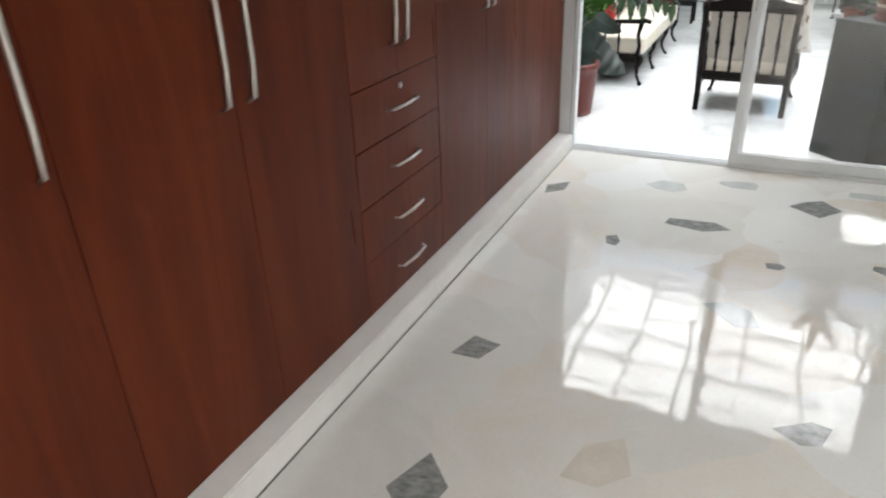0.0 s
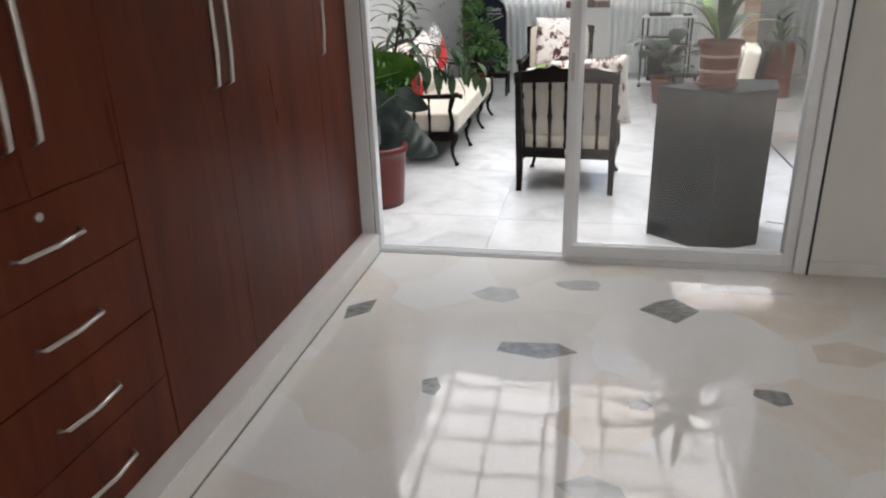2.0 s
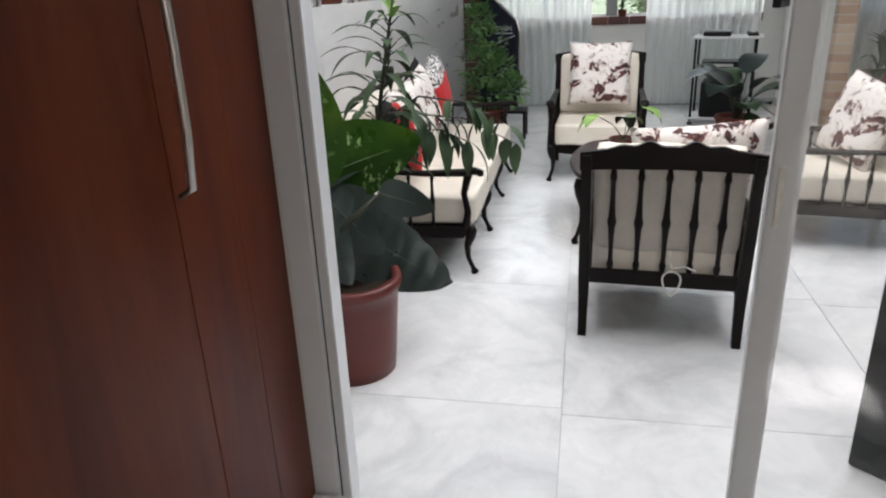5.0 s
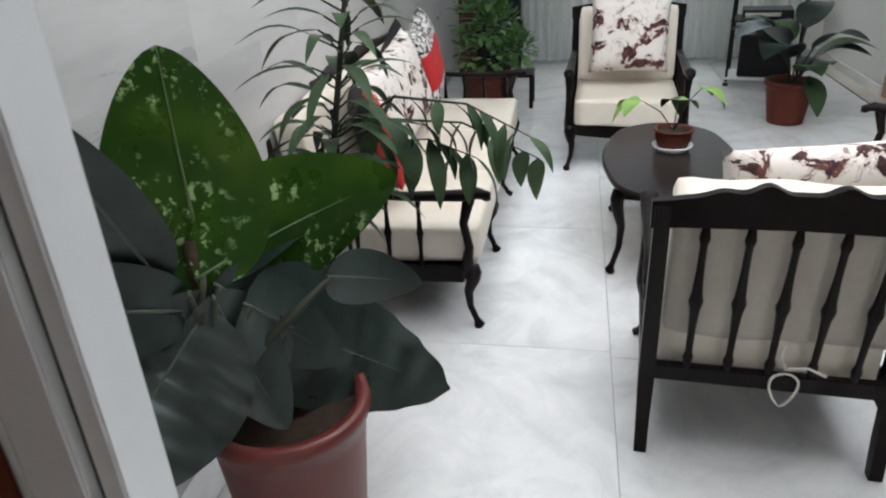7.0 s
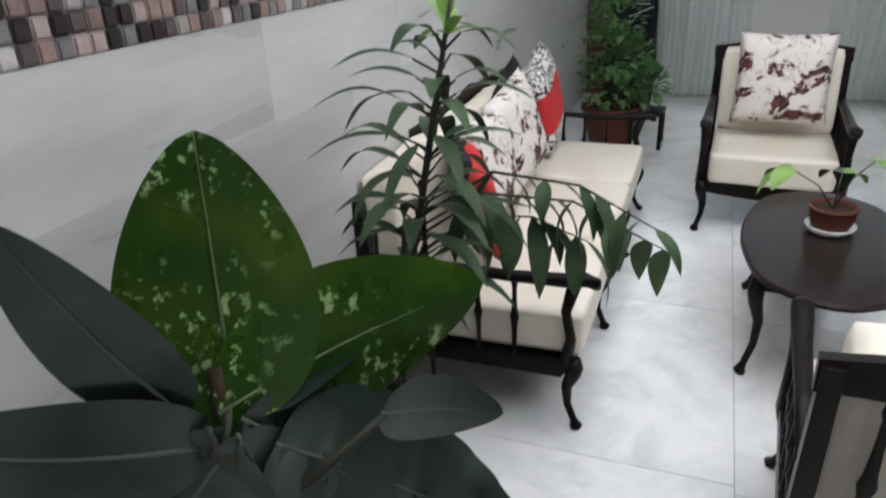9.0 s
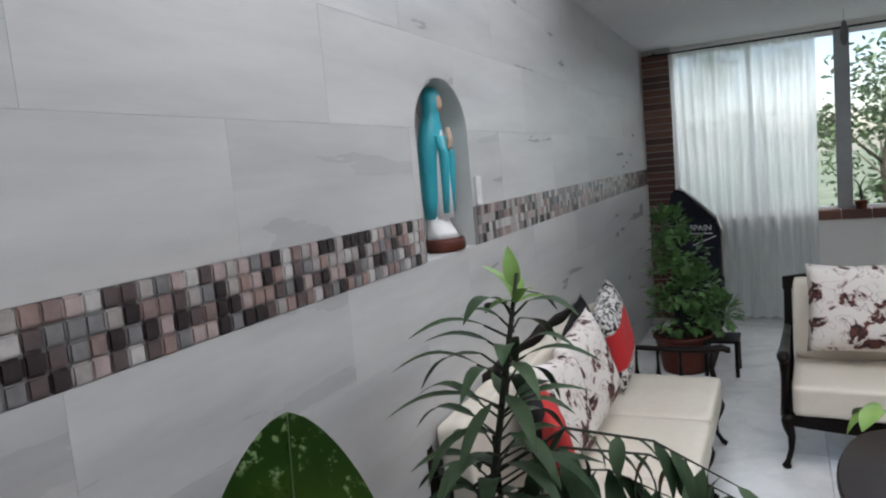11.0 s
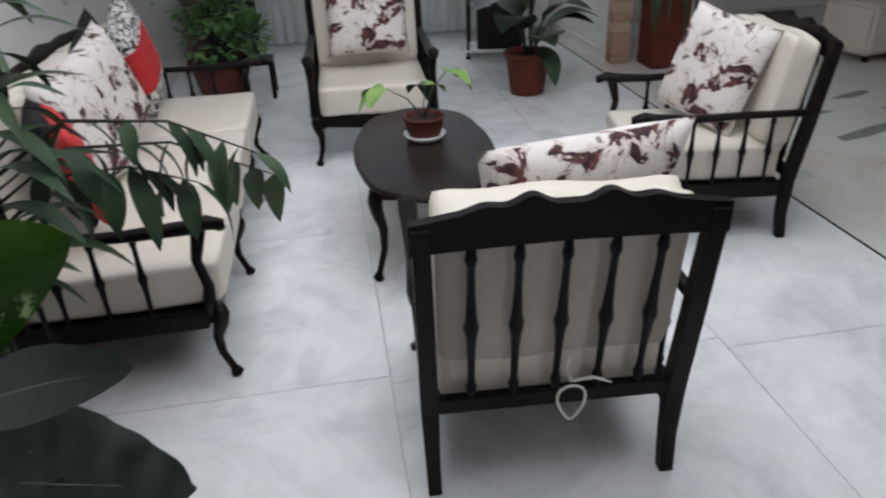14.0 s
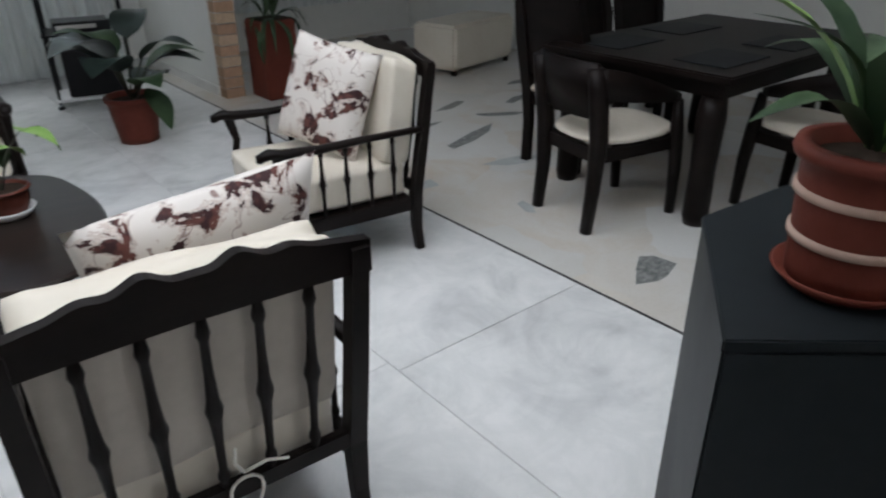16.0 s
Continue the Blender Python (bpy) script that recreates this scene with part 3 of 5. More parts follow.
structure("baseboard_partition", "low pale marble baseboard", box(3.228, 3.24, 9.90, FY - 0.013, 0, 0.08), M_PLINTH)
structure("baseboard_north", "low grey marble baseboard under the window", box(-0.3, 3.228, FY - 0.012, FY, 0, 0.075), M_SHARD_P)


# ---- wooden seats ----
def cabriole(side, front, top=0.30, h=0.0, s=1.0):
    """A curved leg; side and front tell which way its knee and foot point."""
    o = Vector((side, front, 0)).normalized() * s
    pts, rad = [], []
    for f, out, r in ((0, 0.045, 0.020), (0.04, 0.055, 0.021), (0.1, 0.040, 0.013), (0.3, 0.008, 0.014), (0.55, 0.002, 0.019), (0.78, 0.028, 0.027), (0.9, 0.034, 0.031), (1.0, 0.022, 0.030)):
        pts.append((o.x * out, o.y * out, h + 0.004 + f * (top - 0.004)))
        rad.append(r)
    return pts, rad


def spindle(p, q, r=0.011):
    p, q = Vector(p), Vector(q)
    prof = ((0, 0.75), (0.08, 1.25), (0.12, 0.8), (0.3, 0.85), (0.44, 1.15), (0.5, 1.65), (0.56, 1.15), (0.72, 0.85), (0.88, 0.8), (0.92, 1.25), (1, 0.75))
    return tube([p.lerp(q, f) for f, k in prof], [r * k for f, k in prof], 8)


def crest_outline(w, h, z):
    """Wavy carved top rail seen from the front."""
    top = []
    for i in range(61):
        u = -1 + 2 * i / 60
        a = abs(u)
        bumpz = 0.030 * math.exp(-((a / 0.10) ** 2)) * 0.5 + 0.038 * math.exp(-((a - 0.24) / 0.13) ** 2) + 0.020 * math.exp(-((a - 0.52) / 0.13) ** 2) - 0.012 * max(0, a - 0.75) / 0.25
        top.append((u * w / 2, z + h + bumpz))
    bot = [(u * w / 2, z + 0.012 * (1 - abs(u)) ** 0.5) for u in (1, 0.8, 0.5, 0.2, 0, -0.2, -0.5, -0.8, -1)]
    return top + bot


def seat_frame(name, label, m, w, n_back, cushions, group, category, front_legs=2, depth=0.60):
    """A carved wooden armchair or sofa, facing its own +y, with origin under its middle."""
    t = thing(name, label, category, m, group)
    hw, yb, yf = w / 2 - 0.022, -depth / 2, depth / 2
    lean = 0.085

    def back_y(z):
        return yb - lean * max(0, z - 0.25) / 0.6

    for s in (-1, 1):
        part("back_leg", tube([(s * hw, yb - 0.015, 0), (s * hw, yb, 0.12), (s * hw, yb, 0.28), (s * hw, back_y(0.55), 0.55), (s * hw, back_y(0.85), 0.85)], [0.026, 0.028, 0.033, 0.031, 0.028], square=True), M_DARKWOOD, t)
    for i in range(front_legs):
        u = -1 + 2 * i / (front_legs - 1)
        side = 0.6 * (1 if u > 0 else -1 if u < 0 else 0)
        pts, rad = cabriole(side, 1.0, 0.27)
        part("front_leg", tube([(u * (hw - 0.02) + p[0], yf - 0.05 + p[1], p[2]) for p in pts], rad, 10), M_DARKWOOD, t, "", True)
    crest = prism(crest_outline(w + 0.01, 0.085, 0.785), 0.03)
    bmesh.ops.transform(crest, matrix=pose(0, back_y(0.81), 0) @ Matrix.Shear("XZ", 4, (0, 0)), verts=crest.verts)
    part("crest_rail", crest, M_DARKWOOD, t)
    part("lower_back_rail", box(-hw, hw, back_y(0.30) - 0.014, back_y(0.30) + 0.014, 0.275, 0.325, 0.004), M_DARKWOOD, t)
    for i in range(n_back):
        x = -hw + 2 * hw * (i + 1) / (n_back + 1)
        part("back_spindle", spindle((x, back_y(0.32), 0.32), (x, back_y(0.79), 0.792), 0.012), M_DARKWOOD, t, "", True)
    fr = [(-hw, 0.27), (hw, 0.27), (hw, 0.215), (hw * 0.7, 0.205), (hw * 0.35, 0.195), (0, 0.188), (-hw * 0.35, 0.195), (-hw * 0.7, 0.205), (-hw, 0.215)]
    part("front_rail", prism(fr, 0.03, m=Matrix.Translation((0, yf - 0.045, 0))), M_DARKWOOD, t)
    for s in (-1, 1):
        part("side_rail", box(s * hw - 0.016, s * hw + 0.016, yb + 0.03, yf - 0.06, 0.205, 0.27, 0.004), M_DARKWOOD, t)
        ax = s * (hw + 0.005)
        arm = tube([(ax, back_y(0.56) + 0.01, 0.575), (ax, -0.10, 0.575), (ax, 0.12, 0.565), (ax, yf - 0.05, 0.575), (ax, yf + 0.0, 0.590), (ax, yf + 0.035, 0.575), (ax, yf + 0.04, 0.55)], [0.020, 0.022, 0.026, 0.032, 0.032, 0.026, 0.014], 10, flat=1.0)
        bmesh.ops.scale(arm, vec=(1, 1, 0.7), space=Matrix.Translation((0, 0, -0.575)), verts=arm.verts)
        part("armrest", arm, M_DARKWOOD, t, "", True)
        part("arm_post", tube([(ax, yf - 0.05, 0.26), (ax, yf - 0.035, 0.36), (ax, yf - 0.055, 0.46), (ax, yf - 0.03, 0.565)], [0.025, 0.018, 0.017, 0.024], 8), M_DARKWOOD, t, "", True)
        for k in range(4):
            y = yb + (depth - 0.1) * (k + 1) / 5
            part("arm_spindle", spindle((ax, y, 0.265), (ax, y, 0.565), 0.010), M_DARKWOOD, t, "", True)
    part("seat_board", box(-hw + 0.016, hw - 0.016, yb + 0.02, yf - 0.06, 0.245, 0.262), M_DARKWOOD, t)
    cw = (2 * hw - 0.05) / cushions
    for i in range(cushions):
        x = -hw + 0.025 + cw * (i + 0.5)
        c = cushion(cw - 0.006, depth - 0.03, 0.165, 0.08, 12, 22, seed=i)
        bmesh.ops.transform(c, matrix=pose(x, 0.015, 0.348), verts=c.verts)
        part("seat_cushion", c, M_CREAM, t, "cream leatherette seat cushion", True)
        c = cushion(cw - 0.01, 0.12, 0.455, 0.03, 12, 22, seed=i + 5)
        bmesh.ops.transform(c, matrix=pose(x, back_y(0.6) + 0.09, 0.64, 8), verts=c.verts)
        cu = part("back_cushion", c, M_CREAM, t, "cream leatherette back cushion, duller on its rear faces", True)
        cu.data.materials.append(M_CREAM_REAR)
        # faces turned to the rear take the darker, greyer colour
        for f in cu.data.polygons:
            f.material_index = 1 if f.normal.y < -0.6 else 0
    return t


chair_a = seat_frame("armchair", "dark carved armchair with cream cushions, back to the glass door", pose(1.37, 5.77, 0, 0, 0, -4), 0.695, 5, 1, "carved living room suite", "armchair", 2, 0.65)
chair_b = copy_thing(chair_a, pose(1.11, 8.36, 0, 0, 0, 178) @ Matrix.Scale(1.06, 4))
chair_b["label"] = "dark carved armchair with cream cushions in front of the window"
chair_c = copy_thing(chair_a, pose(2.485, 6.96, 0, 0, 0, 82))
chair_c["label"] = "dark carved armchair with cream cushions, back to the dining area"
sofa = seat_frame("sofa", "dark carved three-seat sofa with cream cushions against the tiled wall", pose(0.06, 7.19, 0, 0, 0, -89.5), 2.20, 15, 3, "carved living room suite", "sofa", 4, 0.74)


def throw_pillow(label, material, m, s=0.43, thick=0.15, name="throw_pillow"):
    """A square pillow standing in x and z, thin along its seams."""
    bm = bmesh.new()
    n = 18
    sides = []
    for side in (-1, 1):
        rows = []
        for j in range(n + 1):
            row = []
            for i in range(n + 1):
                u, w = -1 + 2 * i / n, -1 + 2 * j / n
                th = ((1 - u ** 4) * (1 - w ** 4)) ** 0.55
                pu, pw = u * (1 - 0.06 * (1 - w * w)), w * (1 - 0.06 * (1 - u * u))
                wr = 0.006 * noise.noise(Vector((u * 3, w * 3, side * 2 + s * 9)))
                row.append(bm.verts.new((pu * s / 2, side * (thick / 2 * th + wr * th), pw * s / 2)))
            rows.append(row)
        for a, c in zip(rows, rows[1:]):
            for i in range(n):
                bm.faces.new((a[i], a[i + 1], c[i + 1], c[i]))
        sides.append(rows)
    bmesh.ops.remove_doubles(bm, verts=bm.verts, dist=0.0005)
    t = thing(name, label, "cushion", m, "")
    part("pillow_cover", bm, material, t, "", True)
    return t


throw_pillow("square white pillow with brown flowers on the window armchair", M_FLORAL, pose(1.12, 8.45, 0.785, 11, 0, 176), 0.50)
throw_pillow("square white pillow with brown flowers in the sideways armchair", M_FLORAL, pose(2.57, 6.98, 0.68, 18, -8, 106), 0.49)
throw_pillow("white flowered pillow lying in the armchair by the door", M_FLORAL, pose(1.50, 5.74, 0.665, 20, -5, -2), 0.56, 0.17)
throw_pillow("white pillow with brown flowers standing on the sofa", M_FLORAL, pose(-0.10, 7.30, 0.72, 14, 12, -95), 0.48)
throw_pillow("black pillow standing behind the flowered one on the sofa", M_BLACKFAB, pose(-0.19, 7.56, 0.76, 8, 20, -90), 0.42, 0.11)
throw_pillow("red pillow with zebra ends standing on the sofa", M_ZEBRA, pose(-0.12, 7.98, 0.73, 12, 16, -84), 0.50, 0.16)
throw_pillow("red pillow leaning at the near end of the sofa", M_RED, pose(0.0, 6.45, 0.69, 12, 6, -64), 0.36, 0.10)
throw_pillow("black pillow on the sofa beside the red one", M_BLACKFAB, pose(-0.08, 6.53, 0.68, 12, 0, -68), 0.40, 0.12)
throw_pillow("white flowered pillow at the near sofa arm", M_FLORAL, pose(-0.10, 6.86, 0.68, 14, -6, -95), 0.46, 0.14)

# cord tied round the lower rail of the near armchair
tie = thing("tie_cord", "thin white cushion cord knotted on the armchair's rail", "cord", chair_a.matrix_world @ pose(0.02, -0.02, 0.055))
pts = [(0.02 + 0.035 * math.sin(a) * (1 + 0.4 * math.cos(a)), -0.335, 0.285 - 0.055 * (1 - math.cos(a))) for a in [2 * math.pi * i / 20 for i in range(21)]]
part("cord_loop", tube(pts, 0.004, 6), M_CORD, tie, "", True)
part("cord_end", tube([(0.02, -0.335, 0.30), (0.07, -0.345, 0.315), (0.12, -0.34, 0.29)], 0.004, 6), M_CORD, tie, "", True)
part("cord_end", tube([(0.02, -0.335, 0.30), (0.0, -0.345, 0.34), (0.01, -0.33, 0.37)], 0.004, 6), M_CORD, tie, "", True)

# ---- oval coffee table ----
table = thing("coffee_table", "dark oval wooden coffee table with curved legs between the seats", "coffee table", pose(1.235, 6.98, 0, 0, 0, -3))
TA, TB = 0.305, 0.565
top = bmesh.new()
loops = []
for k, (inset, z) in enumerate(((0.02, 0.420), (0.0, 0.428), (0.0, 0.442), (0.008, 0.450))):
    ring = []
    for i in range(56):
        a = 2 * math.pi * i / 56
        wv = 1 + 0.012 * math.cos(8 * a)
        ca, sa = math.cos(a), math.sin(a)
        ring.append(top.verts.new(((TA - inset) * wv * math.copysign(abs(ca) ** 0.85, ca), (TB - inset) * wv * math.copysign(abs(sa) ** 0.85, sa), z)))
    loops.append(ring)
for a, b_ in zip(loops, loops[1:]):
    for i in range(56):
        top.faces.new((a[i], a[(i + 1) % 56], b_[(i + 1) % 56], b_[i]))
top.faces.new(loops[0])
top.faces.new(loops[-1])
part("tabletop", top, M_TABLEWOOD, table)
for s in (-1, 1):
    part("apron", prism([(-0.33, 0.42), (0.33, 0.42), (0.33, 0.36), (0.2, 0.345), (0, 0.33), (-0.2, 0.345), (-0.33, 0.36)], 0.022, m=pose(s * 0.215, 0, 0, 0, 0, 90)), M_DARKWOOD, table)
    part("apron", prism([(-0.2, 0.42), (0.2, 0.42), (0.2, 0.36), (0, 0.345), (-0.2, 0.36)], 0.022, m=pose(0, s * 0.345, 0)), M_DARKWOOD, table)
    for q in (-1, 1):
        pts, rad = cabriole(s, q, 0.40, 0, 1.1)
        part("leg", tube([(s * 0.205 + p[0], q * 0.33 + p[1], p[2]) for p in pts], rad, 10), M_DARKWOOD, table, "", True)


# ---- pots and plants ----
def pot(name, label, m, r, h, material, bands=(), saucer=None, category="plant pot", foot=0.75, rim=0.02, belly=0.0):
    t = thing(name, label, category, m)
    prof = [(0.001, 0), (r * foot, 0)] + [(r * (foot + (1 - foot) * f) + belly * math.sin(math.pi * f), h * f * 0.9) for f in (0.15, 0.3, 0.5, 0.7, 0.85, 0.98)] + [(r + rim * 0.6, h * 0.9), (r + rim * 0.8, h * 0.94), (r + rim * 0.6, h), (r * 0.92, h), (r * 0.88, h * 0.86), (0.001, h * 0.86)]
    z0 = 0.012 if saucer else 0
    part("pot_body", lathe(prof, 32, at=(0, 0, z0)), material, t, "", True)
    part("soil", lathe([(0.001, h * 0.85), (r * 0.885, h * 0.85), (r * 0.88, h * 0.885), (r * 0.5, h * 0.90), (0.001, h * 0.895)], 24, at=(0, 0, z0)), M_SOIL, t, "dark potting soil")
    for f in bands:
        rr = r * (foot + (1 - foot) * f) + belly * math.sin(math.pi * f)
        part("pot_band", lathe([(rr - 0.003, h * f * 0.9 - 0.009), (rr + 0.006, h * f * 0.9 - 0.006), (rr + 0.006, h * f * 0.9 + 0.006), (rr - 0.003, h * f * 0.9 + 0.009)], 32, at=(0, 0, z0)), M_TERRA_LT, t, "pale raised band", True)
    if saucer:
        part("saucer", lathe([(0.001, 0), (r * 0.85, 0), (r * 1.12, 0.028), (r * 1.07, 0.030), (r * 0.8, 0.011), (0.001, 0.011)], 32), saucer, t, "", True)
    return t


# broad-leaved plant beside the door
bp = pot("potted_broad_leaf_plant", "broad-leaved green plant in a red-brown pot beside the door", pose(0.075, 5.06, 0), 0.205, 0.42, M_TERRA_RED, foot=0.84, category="potted plant")
OFF = Matrix.Translation((-0.055, -0.14, 0))
part("stem", tube([(0, 0, 0.36), (-0.06, -0.08, 0.58), (-0.095, -0.12, 0.78), (-0.095, -0.12, 0.92)], [0.028, 0.024, 0.020, 0.012], 10), M_SOIL, bp, "", True)
ACROSS = Vector((0.74, 0.67, 0))


def broad(tip, base, width, droop, material, side=ACROSS, label="", ripple=0.0, fold=0.12):
    lf_ = part("leaf", leaf(bmesh.new(), base, tip, width, droop, 44, fold, side, ripple, 0.6), material, bp, label, True)
    b_, t_ = Vector(base), Vector(tip)
    s_ = (Vector(side) - (t_ - b_) * Vector(side).dot(t_ - b_) / (t_ - b_).dot(t_ - b_)).normalized()
    up = s_.cross(t_ - b_).normalized()
    rib = [b_ + (t_ - b_) * f + up * ((t_ - b_).length * droop * math.sin(math.pi * f) + 0.002) for f in [k / 10 for k in range(11)]]
    part("midrib", tube(rib, [0.005 - 0.0004 * k for k in range(11)], 6), M_MIDRIB if material == M_BIGLEAF else M_MIDRIB_D, lf_, "pale midrib", True)
    part("leaf_stalk", tube([(-0.03, 0.02, max(0.45, b_.z - 0.2)), (b_.x * 0.7 - 0.01, b_.y * 0.7, b_.z - 0.07), tuple(b_ + (t_ - b_) * 0.03)], [0.016, 0.012, 0.006], 6), M_STEM, lf_, "", True)
    for piece_ in (lf_, *lf_.children):
        piece_.data.transform(OFF)


broad((-0.09, 0.14, 1.315), (-0.02, 0.03, 0.80), 0.355, -0.04, M_BIGLEAF, (0.74, 0.67, 0), "bright green upright leaf with pale spots")
broad((0.305, 0.50, 0.90), (-0.03, 0.0, 0.84), 0.34, 0.05, M_BIGLEAF, (-0.25, -0.22, 0.94), "bright green leaf reaching into the room")
broad((-0.12, -0.24, 1.295), (-0.10, -0.02, 0.84), 0.165, 0.03, M_DARKLEAF, (0.74, 0.67, 0.1), "dark green leaf with a pale midrib")
broad((-0.17, -0.36, 0.50), (-0.02, 0.0, 0.77), 0.40, 0.10, M_DARKLEAF, (0.85, 0.5, -0.15), "drooping grey-green leaf with ribs", 0.010)
broad((0.44, 0.38, 0.30), (0.05, 0.04, 0.76), 0.36, 0.12, M_DARKLEAF, (0.50, 1.19, 0.78), "drooping grey-green leaf with ribs", 0.007)
broad((-0.33, -0.36, 0.97), (-0.06, 0.0, 0.76), 0.20, 0.10, M_DARKLEAF, (-0.1, 0.2, 1), "dark green side leaf")
broad((0.37, 0.43, 0.615), (0.20, 0.18, 0.76), 0.15, 0.06, M_DARKLEAF, (0.1, 0.2, 1), "dull green side leaf")
broad((0.02, 0.46, 0.62), (0.0, 0.06, 0.80), 0.24, 0.2, M_DARKLEAF, (1, 0, 0.1), "dull green back leaf")
broad((0.20, 0.20, 0.50), (0.0, 0.02, 0.82), 0.22, 0.08, M_DARKLEAF, (0.6, 0.8, 0.3), "dark green low leaf")
broad((-0.04, -0.08, 0.46), (-0.04, -0.02, 0.82), 0.22, 0.10, M_DARKLEAF, (0.74, 0.67, 0), "dark green low leaf")
broad((0.12, 0.0, 0.44), (0.0, 0.0, 0.80), 0.20, 0.12, M_DARKLEAF, (0.74, 0.67, 0), "dark green low leaf")

# narrow-leaved tall plant by the sofa arm
rnd = random.Random(4)
tp = pot("potted_tall_plant", "tall narrow-leaved plant in a dark pot by the sofa", pose(-0.07, 5.72, 0), 0.13, 0.26, M_SHINYBR, category="potted plant")


def stem_at(z):
    return 0.03 + 0.20 * max(0, z - 0.5), 0.03


part("stem", tube([(0, 0, 0.22), (0.02, 0.02, 0.5), (*stem_at(0.9), 0.9), (*stem_at(1.2), 1.2), (*stem_at(1.46), 1.46)], [0.014, 0.013, 0.011, 0.009, 0.005], 8), M_STEM, tp, "", True)
part("support_stake", tube([(0.10, 0.10, 0.22), (0.09, 0.10, 0.98)], 0.008, 6), M_DARKWOOD, tp, "dark wooden stake")
for layer, (z, rad_, cnt) in enumerate(((0.64, 0.23, 7), (0.73, 0.26, 8), (0.82, 0.28, 8), (0.91, 0.29, 8), (1.00, 0.29, 8), (1.09, 0.28, 8), (1.18, 0.26, 7), (1.27, 0.23, 6), (1.36, 0.17, 5))):
    ox, oy = stem_at(z)
    for i in range(cnt):
        a = 2 * math.pi * (i + rnd.random() * 0.8) / cnt + layer * 1.3
        cx, cy = math.cos(a), math.sin(a)
        r_ = rad_ * rnd.uniform(0.75, 1.2)
        if ox - 0.07 + cx * r_ < -0.31:
            r_ = (ox + 0.24) / -cx
        z0 = z + rnd.uniform(-0.04, 0.04)
        lf_ = part("leaf", leaf(bmesh.new(), (ox + cx * r_ * 0.22, oy + cy * r_ * 0.22, z0 + 0.02), (ox + cx * r_, oy + cy * r_, z0 + rnd.uniform(-0.13, 0.03)), rnd.uniform(0.036, 0.056), rnd.uniform(0.10, 0.22), 7, 0.2), M_LEAF, tp, "", True)
        part("leaf_stalk", tube([(ox, oy, z0 - 0.02), (ox + cx * r_ * 0.24, oy + cy * r_ * 0.24, z0 + 0.021)], [0.004, 0.003], 5), M_STEM, lf_, "", True)
for dx, dy, top in ((0.045, -0.035, 0.92), (-0.04, 0.03, 0.84), (0.02, 0.06, 0.74)):
    part("stem", tube([(dx * 0.5, dy * 0.5, 0.22), (dx, dy, 0.5), (dx * 1.6 + 0.03, dy * 1.4, top)], [0.012, 0.010, 0.006], 7), M_STEM, tp, "", True)
ARCS = (((0.05, 0.05, 0.80), (0.25, 0.20, 0.92), (0.48, 0.30, 0.88), (0.74, 0.34, 0.74)), ((0.05, 0.05, 0.74), (0.20, 0.22, 0.84), (0.36, 0.30, 0.82), (0.52, 0.34, 0.74)), ((0.05, 0.02, 0.86), (0.30, 0.10, 1.02), (0.52, 0.16, 0.98), (0.72, 0.20, 0.86)))
for k, pts in enumerate(ARCS):
    part("stem", tube(pts, [0.006, 0.005, 0.004, 0.002], 6), M_STEM, tp, "", True)
    cnt = 12
    for i in range(cnt):
        f = 0.8 + 2.2 * i / (cnt - 1)
        q, g = int(min(f, 2.999)), min(f, 2.999) % 1
        b_ = Vector(pts[q]).lerp(Vector(pts[q + 1]), g)
        down = 0.22 if k == 1 else 0.16
        part("leaf", leaf(bmesh.new(), b_, b_ + Vector((rnd.uniform(-0.05, 0.08), rnd.uniform(-0.08, 0.04), -down * rnd.uniform(0.6, 1.1))), 0.066 if k < 2 else 0.045, 0.12, 7, 0.2), M_LEAF, tp, "", True)
ox, oy = stem_at(1.42)
for i in range(5):
    a = 2 * math.pi * i / 5 + 0.5
    part("leaf", leaf(bmesh.new(), (ox, oy, 1.38), (ox + 0.10 * math.cos(a), oy + 0.10 * math.sin(a), 1.38 + 0.05 * (i % 3)), 0.038, 0.15, 7, 0.2), M_LIME, tp, "young lime green top leaf", True)
part("leaf", leaf(bmesh.new(), (ox, oy, 1.42), (ox - 0.02, oy + 0.02, 1.53), 0.045, 0.08, 7, 0.2, (1, 0.3, 0)), M_LIME, tp, "young lime green top leaf", True)

# dense shrub in the far corner
sh = pot("potted_shrub", "bushy green shrub in a dark pot behind the sofa", pose(0.02, 9.75, 0), 0.22, 0.30, M_SHINYBR, category="potted plant")
rnd = random.Random(7)
for cx, cy, cz, cr in ((0, 0, 0.48, 0.27), (-0.02, 0.0, 0.72, 0.26), (0.0, 0.02, 0.95, 0.21), (-0.06, 0.0, 1.16, 0.15), (0.26, -0.02, 0.48, 0.16), (0.14, -0.05, 0.68, 0.18)):
    bm = bmesh.new()
    for i in range(190):
        v = Vector((rnd.gauss(0, 1), rnd.gauss(0, 1), rnd.gauss(0, 1))).normalized()
        p = Vector((cx, cy, cz)) + v * cr * rnd.uniform(0.6, 0.95)
        leaf(bm, p, p + (v + Vector((rnd.uniform(-0.5, 0.5), rnd.uniform(-0.5, 0.5), rnd.uniform(-0.2, 0.5)))).normalized() * rnd.uniform(0.05, 0.09), rnd.uniform(0.04, 0.06), 0.1, 3, 0.2)
    part("foliage_clump", bm, M_SHRUB, sh, "", True, "stuff")
part("stem", tube([(0, 0, 0.25), (0.0, 0, 0.7), (-0.04, 0, 1.15)], [0.02, 0.014, 0.006], 8), M_STEM, sh, "", True)
rk = thing("plant_stand", "low dark wooden plant stand beside the shrub", "plant stand", pose(0.32, 9.72, 0))
